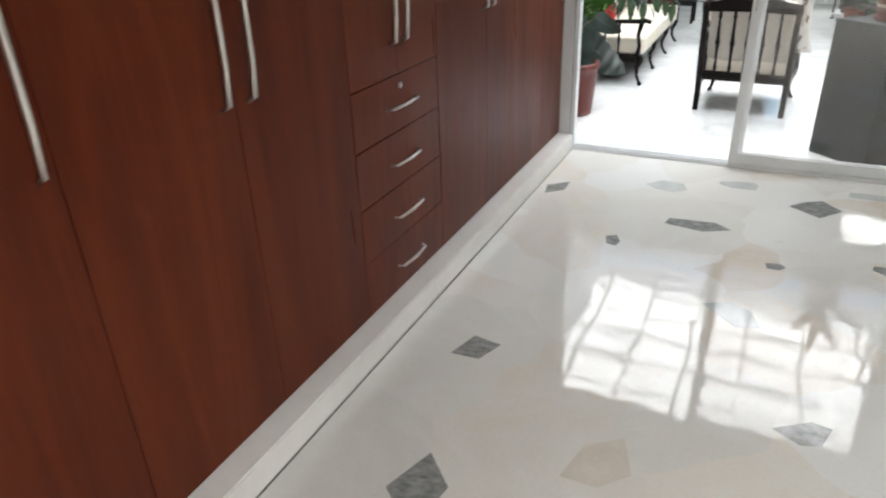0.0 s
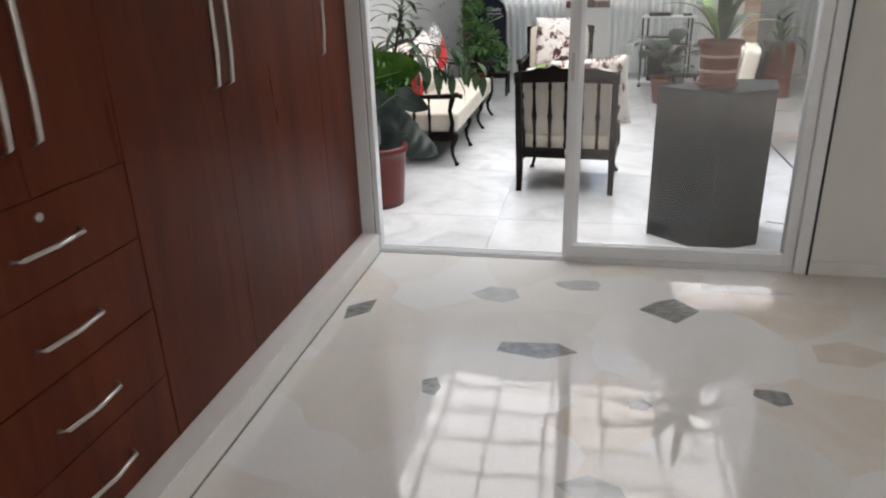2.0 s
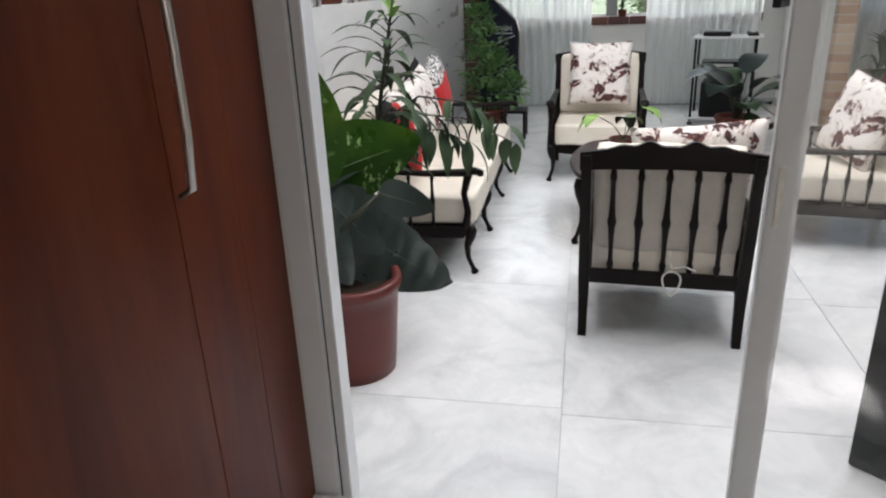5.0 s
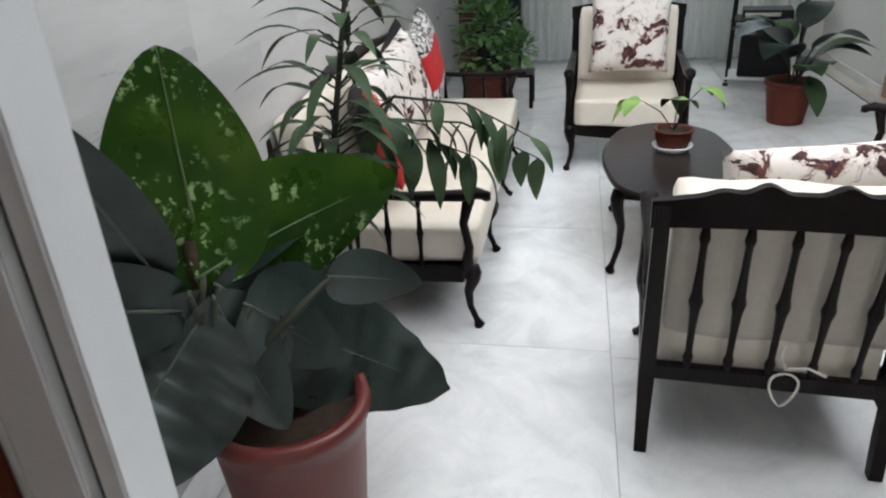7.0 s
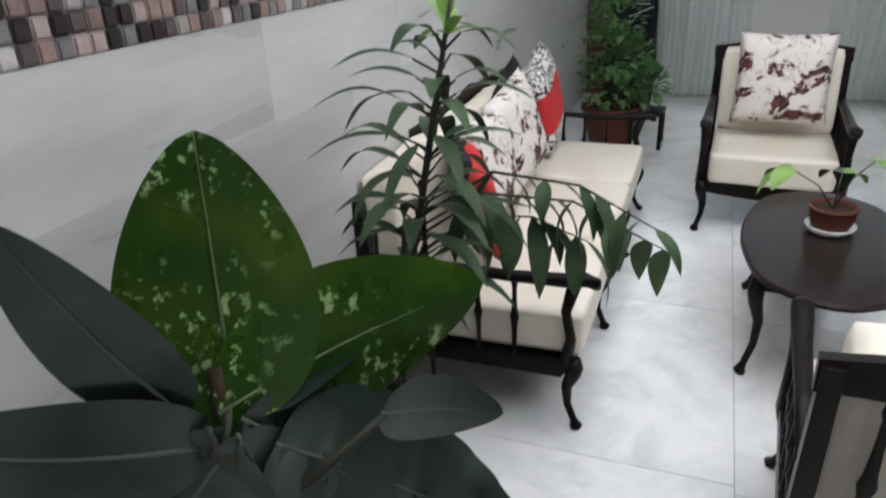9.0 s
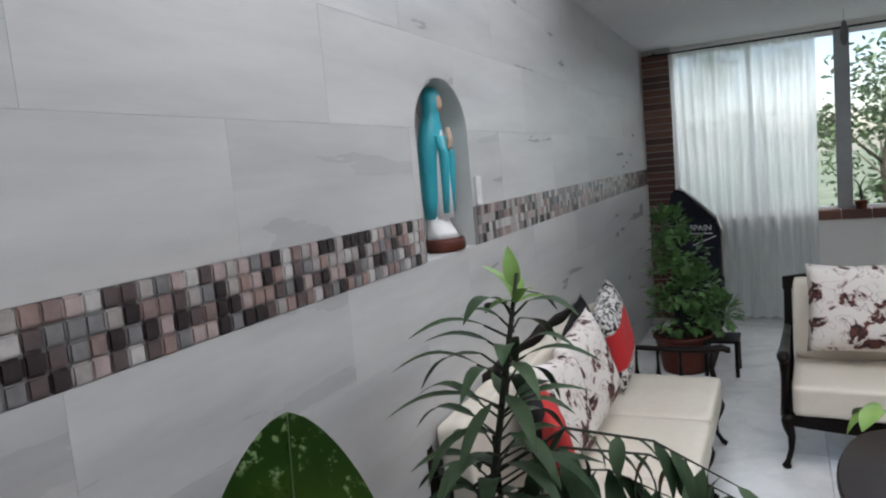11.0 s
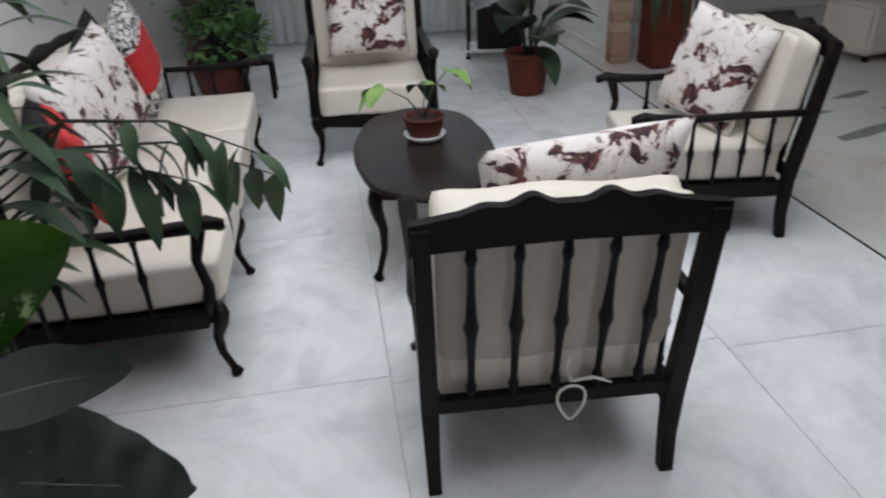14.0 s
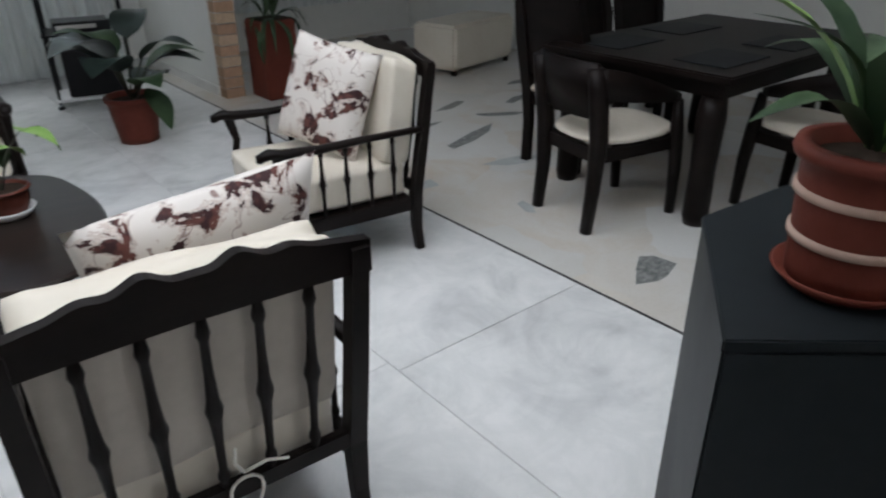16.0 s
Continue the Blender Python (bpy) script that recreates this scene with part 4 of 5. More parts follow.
part("shelf", box(-0.14, 0.12, -0.14, 0.14, 0.26, 0.285, 0.004), M_DARKWOOD, rk)
for sx_ in (-0.12, 0.10):
    for sy_ in (-0.12, 0.12):
        part("leg", box(sx_ - 0.015, sx_ + 0.015, sy_ - 0.015, sy_ + 0.015, 0, 0.26), M_DARKWOOD, rk)

# guitar case leaning in the corner
gc = thing("guitar_case", "dark navy guitar case with pale lettering, upright in the corner", "guitar case", pose(-0.02, 11.25, 0, -3, 0, -8))
out = [(-0.22, 0.0), (0.22, 0.0), (0.245, 0.2), (0.235, 0.55), (0.22, 0.95), (0.19, 1.05), (0.0, 1.24), (-0.10, 1.34), (-0.17, 1.36), (-0.22, 1.33), (-0.24, 1.2), (-0.24, 0.2)]
body = prism(out, 0.13)
bmesh.ops.bevel(body, geom=[e for e in body.edges if abs(e.verts[0].co.y - e.verts[1].co.y) < 1e-4], offset=0.02, segments=3, affect="EDGES")
part("case_shell", body, M_CASE, gc)
part("zip", tube([(x * 1.0, 0, z) for x, z in out[1:] + out[:1]], 0.008, 6), M_BLACKPL, gc, "black zip edge")
fnt = bpy.data.curves.new("letters", "FONT")
fnt.body, fnt.size, fnt.extrude, fnt.align_x = "SPAIN", 0.078, 0.0015, "CENTER"
fob_ = bpy.data.objects.new("letters", fnt)
scene.collection.objects.link(fob_)
bpy.context.view_layer.update()
me = bpy.data.meshes.new_from_object(fob_.evaluated_get(bpy.context.evaluated_depsgraph_get()))
bpy.data.objects.remove(fob_)
me.transform(pose(0.06, -0.067, 0.95, 90))
me.materials.clear()
me.materials.append(M_WHITE)
lt = new("lettering", me)
lt.parent = gc
tagged(lt, "small pale capital letters")
part("lettering", box(-0.05, 0.17, -0.069, -0.0655, 0.915, 0.925), M_WHITE, gc, "thin pale line")
part("lettering", box(-0.12, 0.12, -0.0017, 0.0017, -0.005, 0.005, m=pose(0.09, -0.0672, 0.85, 0, -22, 0)), M_WHITE, gc, "slanting pale line")
part("strap", tube([(-0.16, -0.02, 1.375), (0.0, -0.02, 1.255), (0.20, -0.02, 1.065), (0.243, -0.02, 0.95), (0.25, -0.02, 0.5)], 0.020, 6, flat=1.0), M_STEEL, gc, "silvery grey edge band")

# table plant
bt = pot("potted_seedling", "small plant in a brown bowl pot on the coffee table", pose(1.255, 7.06, 0.452), 0.085, 0.095, M_SHINYBR, saucer=M_WHITE, foot=0.78, rim=0.012, belly=0.006, category="potted plant")
for sx_, sy_, sz_, mt_ in ((-0.17, -0.02, 0.25, M_LIME), (0.11, 0.02, 0.29, M_LIME), (0.02, 0.08, 0.22, M_LEAF)):
    part("stem", tube([(0, 0, 0.09), (sx_ * 0.4, sy_ * 0.4, sz_ * 0.75), (sx_, sy_, sz_)], [0.004, 0.003, 0.002], 6), M_STEM, bt, "", True)
    for i in range(3):
        a = math.atan2(sy_, sx_) + (i - 1) * 0.8
        part("leaf", leaf(bmesh.new(), (sx_, sy_, sz_), (sx_ + 0.12 * math.cos(a), sy_ + 0.12 * math.sin(a), sz_ - 0.06 - 0.05 * (i % 2)), 0.085, 0.15, 6, 0.2), mt_ if i else M_LIME, bt, "", True)

# ---- dark corner cabinet with its plant ----
cab = thing("side_cabinet", "charcoal lacquered angular cabinet standing behind the glass door", "cabinet", pose(2.19, 4.38, 0))


def plan_slab(outline, z0, z1, bevel=0.0):
    """A flat-topped body over an outline in plan."""
    bm = bmesh.new()
    lo, hi = [bm.verts.new((x, y, z0)) for x, y in outline], [bm.verts.new((x, y, z1)) for x, y in outline]
    bm.faces.new(lo[::-1])
    bm.faces.new(hi)
    for k in range(len(lo)):
        bm.faces.new((lo[k], lo[(k + 1) % len(lo)], hi[(k + 1) % len(lo)], hi[k]))
    if bevel:
        bmesh.ops.bevel(bm, geom=list(bm.edges), offset=bevel, segments=2, affect="EDGES")
    return bm


CAB_PLAN = [(0.0, 0.0), (0.29, 0.16), (0.36, 0.52), (0.06, 0.545), (-0.315, 0.275)]
part("body", plan_slab(CAB_PLAN, 0.0, 0.858, 0.005), M_CAB, cab)
part("top", plan_slab([(x * 1.012, y * 1.012 - 0.003) for x, y in CAB_PLAN], 0.859, 0.88, 0.003), M_CAB, cab)
cp = pot("potted_lily_plant", "long-leaved plant in a banded terracotta pot on the cabinet", pose(2.18, 4.62, 0.88), 0.105, 0.235, M_TERRA, (0.38, 0.74), M_TERRA, foot=0.88, category="potted plant")
rnd = random.Random(11)
for i in range(13):
    a = 2 * math.pi * i / 13 + rnd.uniform(-0.2, 0.2)
    r_, zt = rnd.uniform(0.22, 0.40), rnd.uniform(0.30, 0.56)
    part("leaf", leaf(bmesh.new(), (0.02 * math.cos(a), 0.02 * math.sin(a), 0.24), (r_ * math.cos(a), r_ * math.sin(a), zt), rnd.uniform(0.05, 0.075), 0.22, 9, 0.2), M_LIME if i % 4 == 0 else M_LEAF, cp, "", True)

cable = thing("floor_cable", "thin pale cable lying on the floor beside the cabinet", "cable", pose(0, 0, 0))
part("cable_run", tube([(2.62, 4.95, 0.006), (2.74, 4.90, 0.006), (2.80, 4.78, 0.006), (2.78, 4.62, 0.006), (2.70, 4.50, 0.006), (2.66, 4.38, 0.006)], 0.004, 6), M_CORD, cable, "", True)

# plant and trolley near the partition
rp = pot("potted_large_leaf_plant", "large dark-leaved plant in terracotta pot before the partition", pose(2.33, 9.16, 0), 0.165, 0.31, M_TERRA, foot=0.75, category="potted plant")
rnd = random.Random(3)
for i in range(12):
    a = 2 * math.pi * i / 12 + rnd.uniform(-0.25, 0.25)
    r_, zt = rnd.uniform(0.38, 0.66), rnd.uniform(0.36, 0.80)
    part("leaf", leaf(bmesh.new(), (0.12 * math.cos(a), 0.12 * math.sin(a), zt * 0.7 + 0.1), (r_ * math.cos(a), r_ * math.sin(a), zt), rnd.uniform(0.20, 0.30), 0.20, 9, 0.12), M_DARKLEAF if i % 3 else M_LEAF, rp, "", True)
    part("leaf_stalk", tube([(0, 0, 0.27), (0.06 * math.cos(a), 0.06 * math.sin(a), zt * 0.5 + 0.1), (0.13 * math.cos(a), 0.13 * math.sin(a), zt * 0.7 + 0.11)], 0.006, 6), M_STEM, rp, "", True)
part("leaf", leaf(bmesh.new(), (0.08, -0.1, 0.36), (0.14, -0.26, 0.10), 0.17, 0.1, 9, 0.15), M_LEAF, rp, "drooping grey-green leaf over the pot", True)

cart = thing("media_stand", "black wheeled stand with a white shelf below the television", "media stand", pose(2.42, 10.40, 0, 0, 0, -14))
for sx_ in (-0.28, 0.28):
    for sy_ in (-0.18, 0.18):
        part("leg", tube([(sx_, sy_, 0.05), (sx_, sy_, 0.88)], 0.012, 8), M_BLACKPL, cart)
        part("wheel", lathe([(0.001, -0.012), (0.025, -0.012), (0.025, 0.012), (0.001, 0.012)], 14, at=(sx_, sy_, 0.026)), M_BLACKPL, cart)
part("shelf", box(-0.32, 0.34, -0.2, 0.2, 0.88, 0.90, 0.004), M_WHITE, cart, "white top shelf")
part("shelf", box(-0.30, 0.30, -0.2, 0.2, 0.56, 0.575, 0.004), M_BLACKPL, cart)
part("shelf", box(-0.30, 0.30, -0.2, 0.2, 0.07, 0.09, 0.004), M_WHITE, cart, "white bottom shelf")
bx = thing("speaker_box", "black audio box on the bottom shelf of the stand", "audio box", pose(2.42, 10.40, 0.09, 0, 0, -14))
part("housing", box(-0.2, 0.2, -0.16, 0.16, 0, 0.36, 0.01), M_BLACKPL, bx)
pl = thing("disc_player", "flat black disc player on the white shelf", "disc player", pose(2.33, 10.42, 0.90, 0, 0, -14))
part("housing", box(-0.13, 0.13, -0.12, 0.12, 0, 0.045, 0.005), M_BLACKPL, pl)
ph = thing("cordless_phone", "small black cordless phone standing on the white shelf", "phone", pose(2.65, 10.34, 0.90, 10))
part("cradle", box(-0.05, 0.05, -0.05, 0.05, 0, 0.03, 0.004), M_BLACKPL, ph)
part("handset", box(-0.025, 0.025, -0.015, 0.015, 0.03, 0.19, 0.008), M_WHITE, ph, "pale handset")
vr = thing("video_recorder", "flat black recorder on the middle shelf of the stand", "video recorder", pose(2.40, 10.40, 0.575, 0, 0, -10))
part("housing", box(-0.2, 0.2, -0.15, 0.15, 0, 0.08, 0.005), M_BLACKPL, vr)
part("front_panel", box(-0.18, 0.10, -0.153, -0.149, 0.03, 0.06), M_STEEL, vr, "dull silver front strip")
tv = thing("television", "black flat television on a wall bracket on the partition", "television", pose(2.98, 10.55, 1.42, 0, 0, 62))
part("screen", box(-0.40, 0.40, -0.05, 0.03, -0.26, 0.26, 0.01), M_BLACKPL, tv)
part("bracket", box(-0.05, 0.05, 0.03, 0.15, -0.05, 0.05), M_BLACKPL, tv)

# tall planter beyond the partition
tl = thing("tall_planter", "tall brown planter with trailing leaves by the brick pillar", "potted plant", pose(3.62, 9.62, 0))
part("planter_body", box(-0.15, 0.15, -0.15, 0.15, 0, 0.62, 0.012), M_TERRA, tl)
part("soil", box(-0.13, 0.13, -0.13, 0.13, 0.61, 0.626), M_SOIL, tl)
rnd = random.Random(5)
for i in range(34):
    a = 2 * math.pi * rnd.random()
    r_, zt = rnd.uniform(0.15, 0.34), rnd.uniform(0.25, 1.15)
    part("leaf", leaf(bmesh.new(), (0.05 * math.cos(a), 0.05 * math.sin(a), 0.63), (r_ * math.cos(a), r_ * math.sin(a), zt), 0.04, 0.35, 7, 0.2), M_LEAF, tl, "", True)

ot = thing("ottoman", "cream upholstered bench by the far dining wall", "ottoman", pose(5.55, 9.45, 0, 0, 0, 12))
part("upholstery", box(-0.48, 0.48, -0.25, 0.25, 0.05, 0.45, 0.03), M_CREAM, ot)
for sx_ in (-0.42, 0.42):
    for sy_ in (-0.2, 0.2):
        part("foot", box(sx_ - 0.02, sx_ + 0.02, sy_ - 0.02, sy_ + 0.02, 0, 0.06), M_DARKWOOD, ot)

# ---- dining set ----
dt = thing("dining_table", "dark wooden dining table with thick round legs", "dining table", pose(4.66, 6.33, 0))
part("tabletop", box(-0.78, 0.78, -0.55, 0.55, 0.725, 0.765, 0.008), M_DARKWOOD, dt)
part("apron", box(-0.70, 0.70, -0.48, 0.48, 0.64, 0.723, 0.004), M_DARKWOOD, dt)
for sx_ in (-0.67, 0.67):
    for sy_ in (-0.42, 0.42):
        part("leg", lathe([(0.001, 0), (0.055, 0), (0.065, 0.05), (0.06, 0.3), (0.07, 0.55), (0.06, 0.64), (0.001, 0.64)], 20, at=(sx_, sy_, 0)), M_DARKWOOD, dt, "", True)
for i, (px_, py_) in enumerate(((-0.45, -0.30), (0.15, -0.32), (-0.45, 0.30), (0.15, 0.32))):
    pm = thing("placemat", "dark placemat lying on the dining table", "placemat", pose(4.66 + px_, 6.33 + py_, 0.766), "placemats")
    part("mat", box(-0.2, 0.2, -0.14, 0.14, 0, 0.005, 0.001), M_CAB, pm)


def dining_chair(m, label):
    t = thing("dining_chair", label, "dining chair", m, "dining chairs")
    for s in (-1, 1):
        part("back_leg", tube([(s * 0.185, -0.20, 0), (s * 0.185, -0.19, 0.25), (s * 0.19, -0.20, 0.45), (s * 0.195, -0.25, 0.75), (s * 0.19, -0.31, 1.0)], [0.034, 0.034, 0.042, 0.052, 0.036], square=True), M_DARKWOOD, t)
        part("front_leg", tube([(s * 0.19, 0.27, 0), (s * 0.19, 0.26, 0.25), (s * 0.19, 0.25, 0.40)], [0.026, 0.032, 0.040], square=True), M_DARKWOOD, t)
        part("side_rail", box(s * 0.185 - 0.014, s * 0.185 + 0.014, -0.19, 0.25, 0.355, 0.415), M_DARKWOOD, t)
    part("front_rail", box(-0.18, 0.18, 0.24, 0.268, 0.355, 0.415), M_DARKWOOD, t)
    part("back_rail", box(-0.18, 0.18, -0.205, -0.177, 0.355, 0.415), M_DARKWOOD, t)
    bk = bmesh.new()
    bk2 = [(x, z) for x, z in ((-0.19, 0.55), (0.19, 0.55), (0.20, 0.80), (0.19, 0.98), (0.1, 1.03), (0, 1.045), (-0.1, 1.03), (-0.19, 0.98), (-0.20, 0.80))]
    prism(bk2, 0.025, bk)
    for v in bk.verts:
        v.co.y += -0.20 - 0.11 * (v.co.z - 0.45) / 0.55
    part("backrest", bk, M_DARKWOOD, t)
    c = cushion(0.50, 0.58, 0.09, 0.35, 12, 2.8)
    bmesh.ops.transform(c, matrix=pose(0, 0.04, 0.452), verts=c.verts)
    part("seat", c, M_CREAM, t, "cream padded seat", True)
    return t


def barrel_chair(m, label):
    """A low chair whose back wraps round into sloping side panels, facing its own +y."""
    t = thing("dining_armchair", label, "dining chair", m, "dining chairs")
    for s in (-1, 1):
        part("back_leg", tube([(s * 0.20, -0.27, 0), (s * 0.20, -0.25, 0.22), (s * 0.205, -0.245, 0.46), (s * 0.21, -0.27, 0.66), (s * 0.205, -0.30, 0.80)], [0.030, 0.036, 0.044, 0.046, 0.036], 10), M_DARKWOOD, t, "", True)
        part("front_leg", tube([(s * 0.21, 0.27, 0), (s * 0.215, 0.26, 0.25), (s * 0.215, 0.24, 0.42), (s * 0.215, 0.22, 0.60)], [0.026, 0.032, 0.036, 0.024], 10), M_DARKWOOD, t, "", True)
        bm = bmesh.new()
        rows = []
        for i in range(13):
            f = i / 12
            x, y = s * (0.215 + 0.03 * math.sin(math.pi * f)), -0.28 + 0.50 * f
            top, low = 0.80 - 0.17 * f ** 1.4, 0.66 - 0.07 * f
            rows.append([bm.verts.new((x + d, y, z)) for d, z in ((-0.013, low), (0.013, low), (0.016, top), (-0.010, top))])
        for a, b_ in zip(rows, rows[1:]):
            for k in range(4):
                bm.faces.new((a[k], a[(k + 1) % 4], b_[(k + 1) % 4], b_[k]))
        bm.faces.new(rows[0])
        bm.faces.new(rows[-1][::-1])
        part("side_panel", bm, M_DARKWOOD, t, "", True)
        part("side_rail", box(s * 0.20 - 0.015, s * 0.20 + 0.015, -0.22, 0.24, 0.35, 0.415, 0.004), M_DARKWOOD, t)
    bm = bmesh.new()
    rows = []
    for i in range(13):
        u = -1 + 2 * i / 12
        y = -0.285 - 0.04 * (1 - u * u)
        rows.append([bm.verts.new((u * 0.205, y + d, z)) for d, z in ((0.03, 0.56), (0.055, 0.56), (0.012, 0.82), (-0.014, 0.82))])
    for a, b_ in zip(rows, rows[1:]):
        for k in range(4):
            bm.faces.new((a[k], a[(k + 1) % 4], b_[(k + 1) % 4], b_[k]))
    bm.faces.new(rows[0])
    bm.faces.new(rows[-1][::-1])
    part("backrest", bm, M_DARKWOOD, t, "", True)
    part("front_rail", prism([(-0.19, 0.415), (0.19, 0.415), (0.19, 0.36), (0, 0.345), (-0.19, 0.36)], 0.03, m=Matrix.Translation((0, 0.25, 0))), M_DARKWOOD, t)
    part("back_rail", box(-0.18, 0.18, -0.25, -0.22, 0.35, 0.415), M_DARKWOOD, t)
    c = cushion(0.46, 0.56, 0.085, 0.3, 12, 2.8)
    bmesh.ops.transform(c, matrix=pose(0, 0.02, 0.448), verts=c.verts)
    part("seat", c, M_CREAM, t, "cream padded seat", True)
    return t


barrel = barrel_chair(pose(3.79, 6.33, 0, 0, 0, -101), "dark low armchair with curved back and cream seat, pulled out slightly")
b2 = copy_thing(barrel, pose(4.55, 5.62, 0, 0, 0, -8))
b2["label"] = "dark low armchair with cream seat, pushed in at the table"
dc = dining_chair(pose(4.26, 6.97, 0, 0, 0, -84), "dark high-backed dining chair with cream seat at the table's far corner")
for m_, l_ in ((pose(4.86, 7.16, 0, 0, 0, 180), "dark high-backed dining chair with cream seat across the table"), (pose(5.42, 7.16, 0, 0, 0, 176), "dark high-backed dining chair with cream seat at the table's long side")):
    c_ = copy_thing(dc, m_)
    c_["label"] = l_

# ---- figure, switch, windows, curtains ----
st = thing("statue", "painted standing figure in a turquoise robe in the wall niche", "statue", WALL_TURN @ pose(-0.065, 2.335, 1.429, 0, 0, 6))


def body(bm, rings, index):
    """Stacked ovals: (height, middle x, half depth, half width), closed at both ends."""
    loops = []
    for k, (z, cx, a, b_) in enumerate(rings):
        loops.append([bm.verts.new((cx + a * math.cos(t_ * math.pi / 12), b_ * math.sin(t_ * math.pi / 12) * (1 + 0.04 * math.sin(t_ * 2.1 + k)), z)) for t_ in range(24)])
    new_faces = [bm.faces.new(loops[0][::-1]), bm.faces.new(loops[-1])]
    for lo, hi in zip(loops, loops[1:]):
        for t_ in range(24):
            new_faces.append(bm.faces.new((lo[t_], lo[(t_ + 1) % 24], hi[(t_ + 1) % 24], hi[t_])))
    for f in new_faces:
        f.material_index = index
    return bm


fig = bmesh.new()
body(fig, [(0, 0.0, 0.075, 0.095), (0.01, 0.0, 0.082, 0.10), (0.04, 0.0, 0.08, 0.098), (0.052, 0.0, 0.072, 0.09)], 1)
body(fig, [(0.05, -0.005, 0.065, 0.085), (0.08, -0.012, 0.055, 0.078), (0.11, -0.02, 0.045, 0.07), (0.14, -0.022, 0.04, 0.06)], 2)
body(fig, [(0.13, 0.0, 0.045, 0.055), (0.25, 0.0, 0.042, 0.052), (0.40, -0.005, 0.044, 0.055), (0.49, -0.012, 0.034, 0.045), (0.51, -0.014, 0.02, 0.03)], 2)
body(fig, [(0.13, -0.028, 0.040, 0.068), (0.20, -0.028, 0.045, 0.074), (0.33, -0.026, 0.048, 0.080), (0.43, -0.022, 0.050, 0.080), (0.49, -0.018, 0.042, 0.064), (0.53, -0.014, 0.032, 0.042), (0.57, -0.008, 0.038, 0.044), (0.61, -0.008, 0.036, 0.040), (0.635, -0.010, 0.022, 0.024), (0.642, -0.012, 0.006, 0.008)], 0)
body(fig, [(0.545, 0.014, 0.014, 0.018), (0.565, 0.018, 0.018, 0.024), (0.59, 0.018, 0.017, 0.024), (0.612, 0.014, 0.012, 0.018)], 3)
for s_ in (-1, 1):
    arm_ = body(bmesh.new(), [(0.15, 0.030, 0.012, 0.012), (0.25, 0.036, 0.015, 0.016), (0.38, 0.040, 0.020, 0.020), (0.45, 0.020, 0.020, 0.020)], 0)
    bmesh.ops.translate(arm_, vec=(0, s_ * 0.038, 0), verts=arm_.verts)
    me_ = bpy.data.meshes.new("fold")
    arm_.to_mesh(me_)
    fig.from_mesh(me_)
    bpy.data.meshes.remove(me_)
body(fig, [(0.395, 0.048, 0.012, 0.020), (0.43, 0.056, 0.012, 0.014), (0.48, 0.052, 0.008, 0.008)], 3)
fob = part("figure", fig, M_TURQ, st, "", True)
for m_ in (M_SHINYBR, M_WHITE, M_SKIN):
    fob.data.materials.append(m_)
sw = thing("light_switch", "white wall switch beside the niche", "light switch", WALL_TURN @ pose(0.002, 2.56, 1.59))
part("plate", box(0, 0.008, -0.03, 0.03, 0, 0.12, 0.003), M_WHITE, sw)
part("rocker", box(0.008, 0.012, -0.014, 0.014, 0.035, 0.085, 0.002), M_WHITE, sw)


def window(name, label, x0, x1, z0, z1, mullions):
    w = tagged(new(name), label, kind="structure")
    y = FY + 0.14
    part("window_frame", box(x0, x1, y, y + 0.04, z0, z0 + 0.05), M_ALU, w)
    part("window_frame", box(x0, x1, y, y + 0.04, z1 - 0.05, z1), M_ALU, w)
    for x in (x0 + 0.025, x1 - 0.025, *mullions):
        part("window_frame", box(x - 0.025, x + 0.025, y + 0.002, y + 0.038, z0 + 0.05, z1 - 0.05), M_GREY, w, "grey upright")
    xs = [x0, *mullions, x1]
    for a_, b__ in zip(xs, xs[1:]):
        p = part("pane", box(a_ + 0.03, b__ - 0.03, y + 0.018, y + 0.022, z0 + 0.05, z1 - 0.05), M_GLASS, w)
        p.visible_shadow = False
    return w


window("window_1", "wide window with dark uprights behind sheer curtains", -0.24, 3.0, 1.03, 2.74, (0.5, 1.30, 2.15))
part("window_post", box(1.235, 1.365, FY + 0.10, FY + 0.138, 1.06, 2.74, 0.004), M_GREYLT, bpy.data.objects["window_1"], "wide grey middle post")
window("window_2", "window of the dining area", 3.9, 5.7, 1.1, 2.6, (4.8,))


def curtain(label, x0, x1, z0, z1, y, wave=0.034, pitch=0.105, name="curtain"):
    t = thing(name, label, "curtain", pose(0, 0, 0))
    bm = bmesh.new()
    nx, nz = int((x1 - x0) / 0.012), 14
    rnd_ = random.Random(int(x0 * 100) + 7)
    ph = [rnd_.uniform(0, 6.28) for _ in range(4)]
    grid_ = []
    for j in range(nz + 1):
        f = j / nz
        row = []
        for i in range(nx + 1):
            u = i / nx
            x = x0 + (x1 - x0) * u
            amp = wave * (0.7 + 0.3 * (1 - f)) * (0.8 + 0.4 * math.sin(x * 3 + ph[0]))
            row.append(bm.verts.new((x + 0.008 * math.sin(f * 5 + x * 9), y + amp * math.sin(2 * math.pi * x / pitch + 0.9 * math.sin(x * 5 + ph[1]) + 0.4 * math.sin(f * 3 + ph[2])), z0 + (z1 - z0) * f)))
        grid_.append(row)
    for a_, b__ in zip(grid_, grid_[1:]):
        for i in range(nx):
            bm.faces.new((a_[i], a_[i + 1], b__[i + 1], b__[i]))
    part("sheer_panel", bm, M_SHEER, t, "", True)
    return t


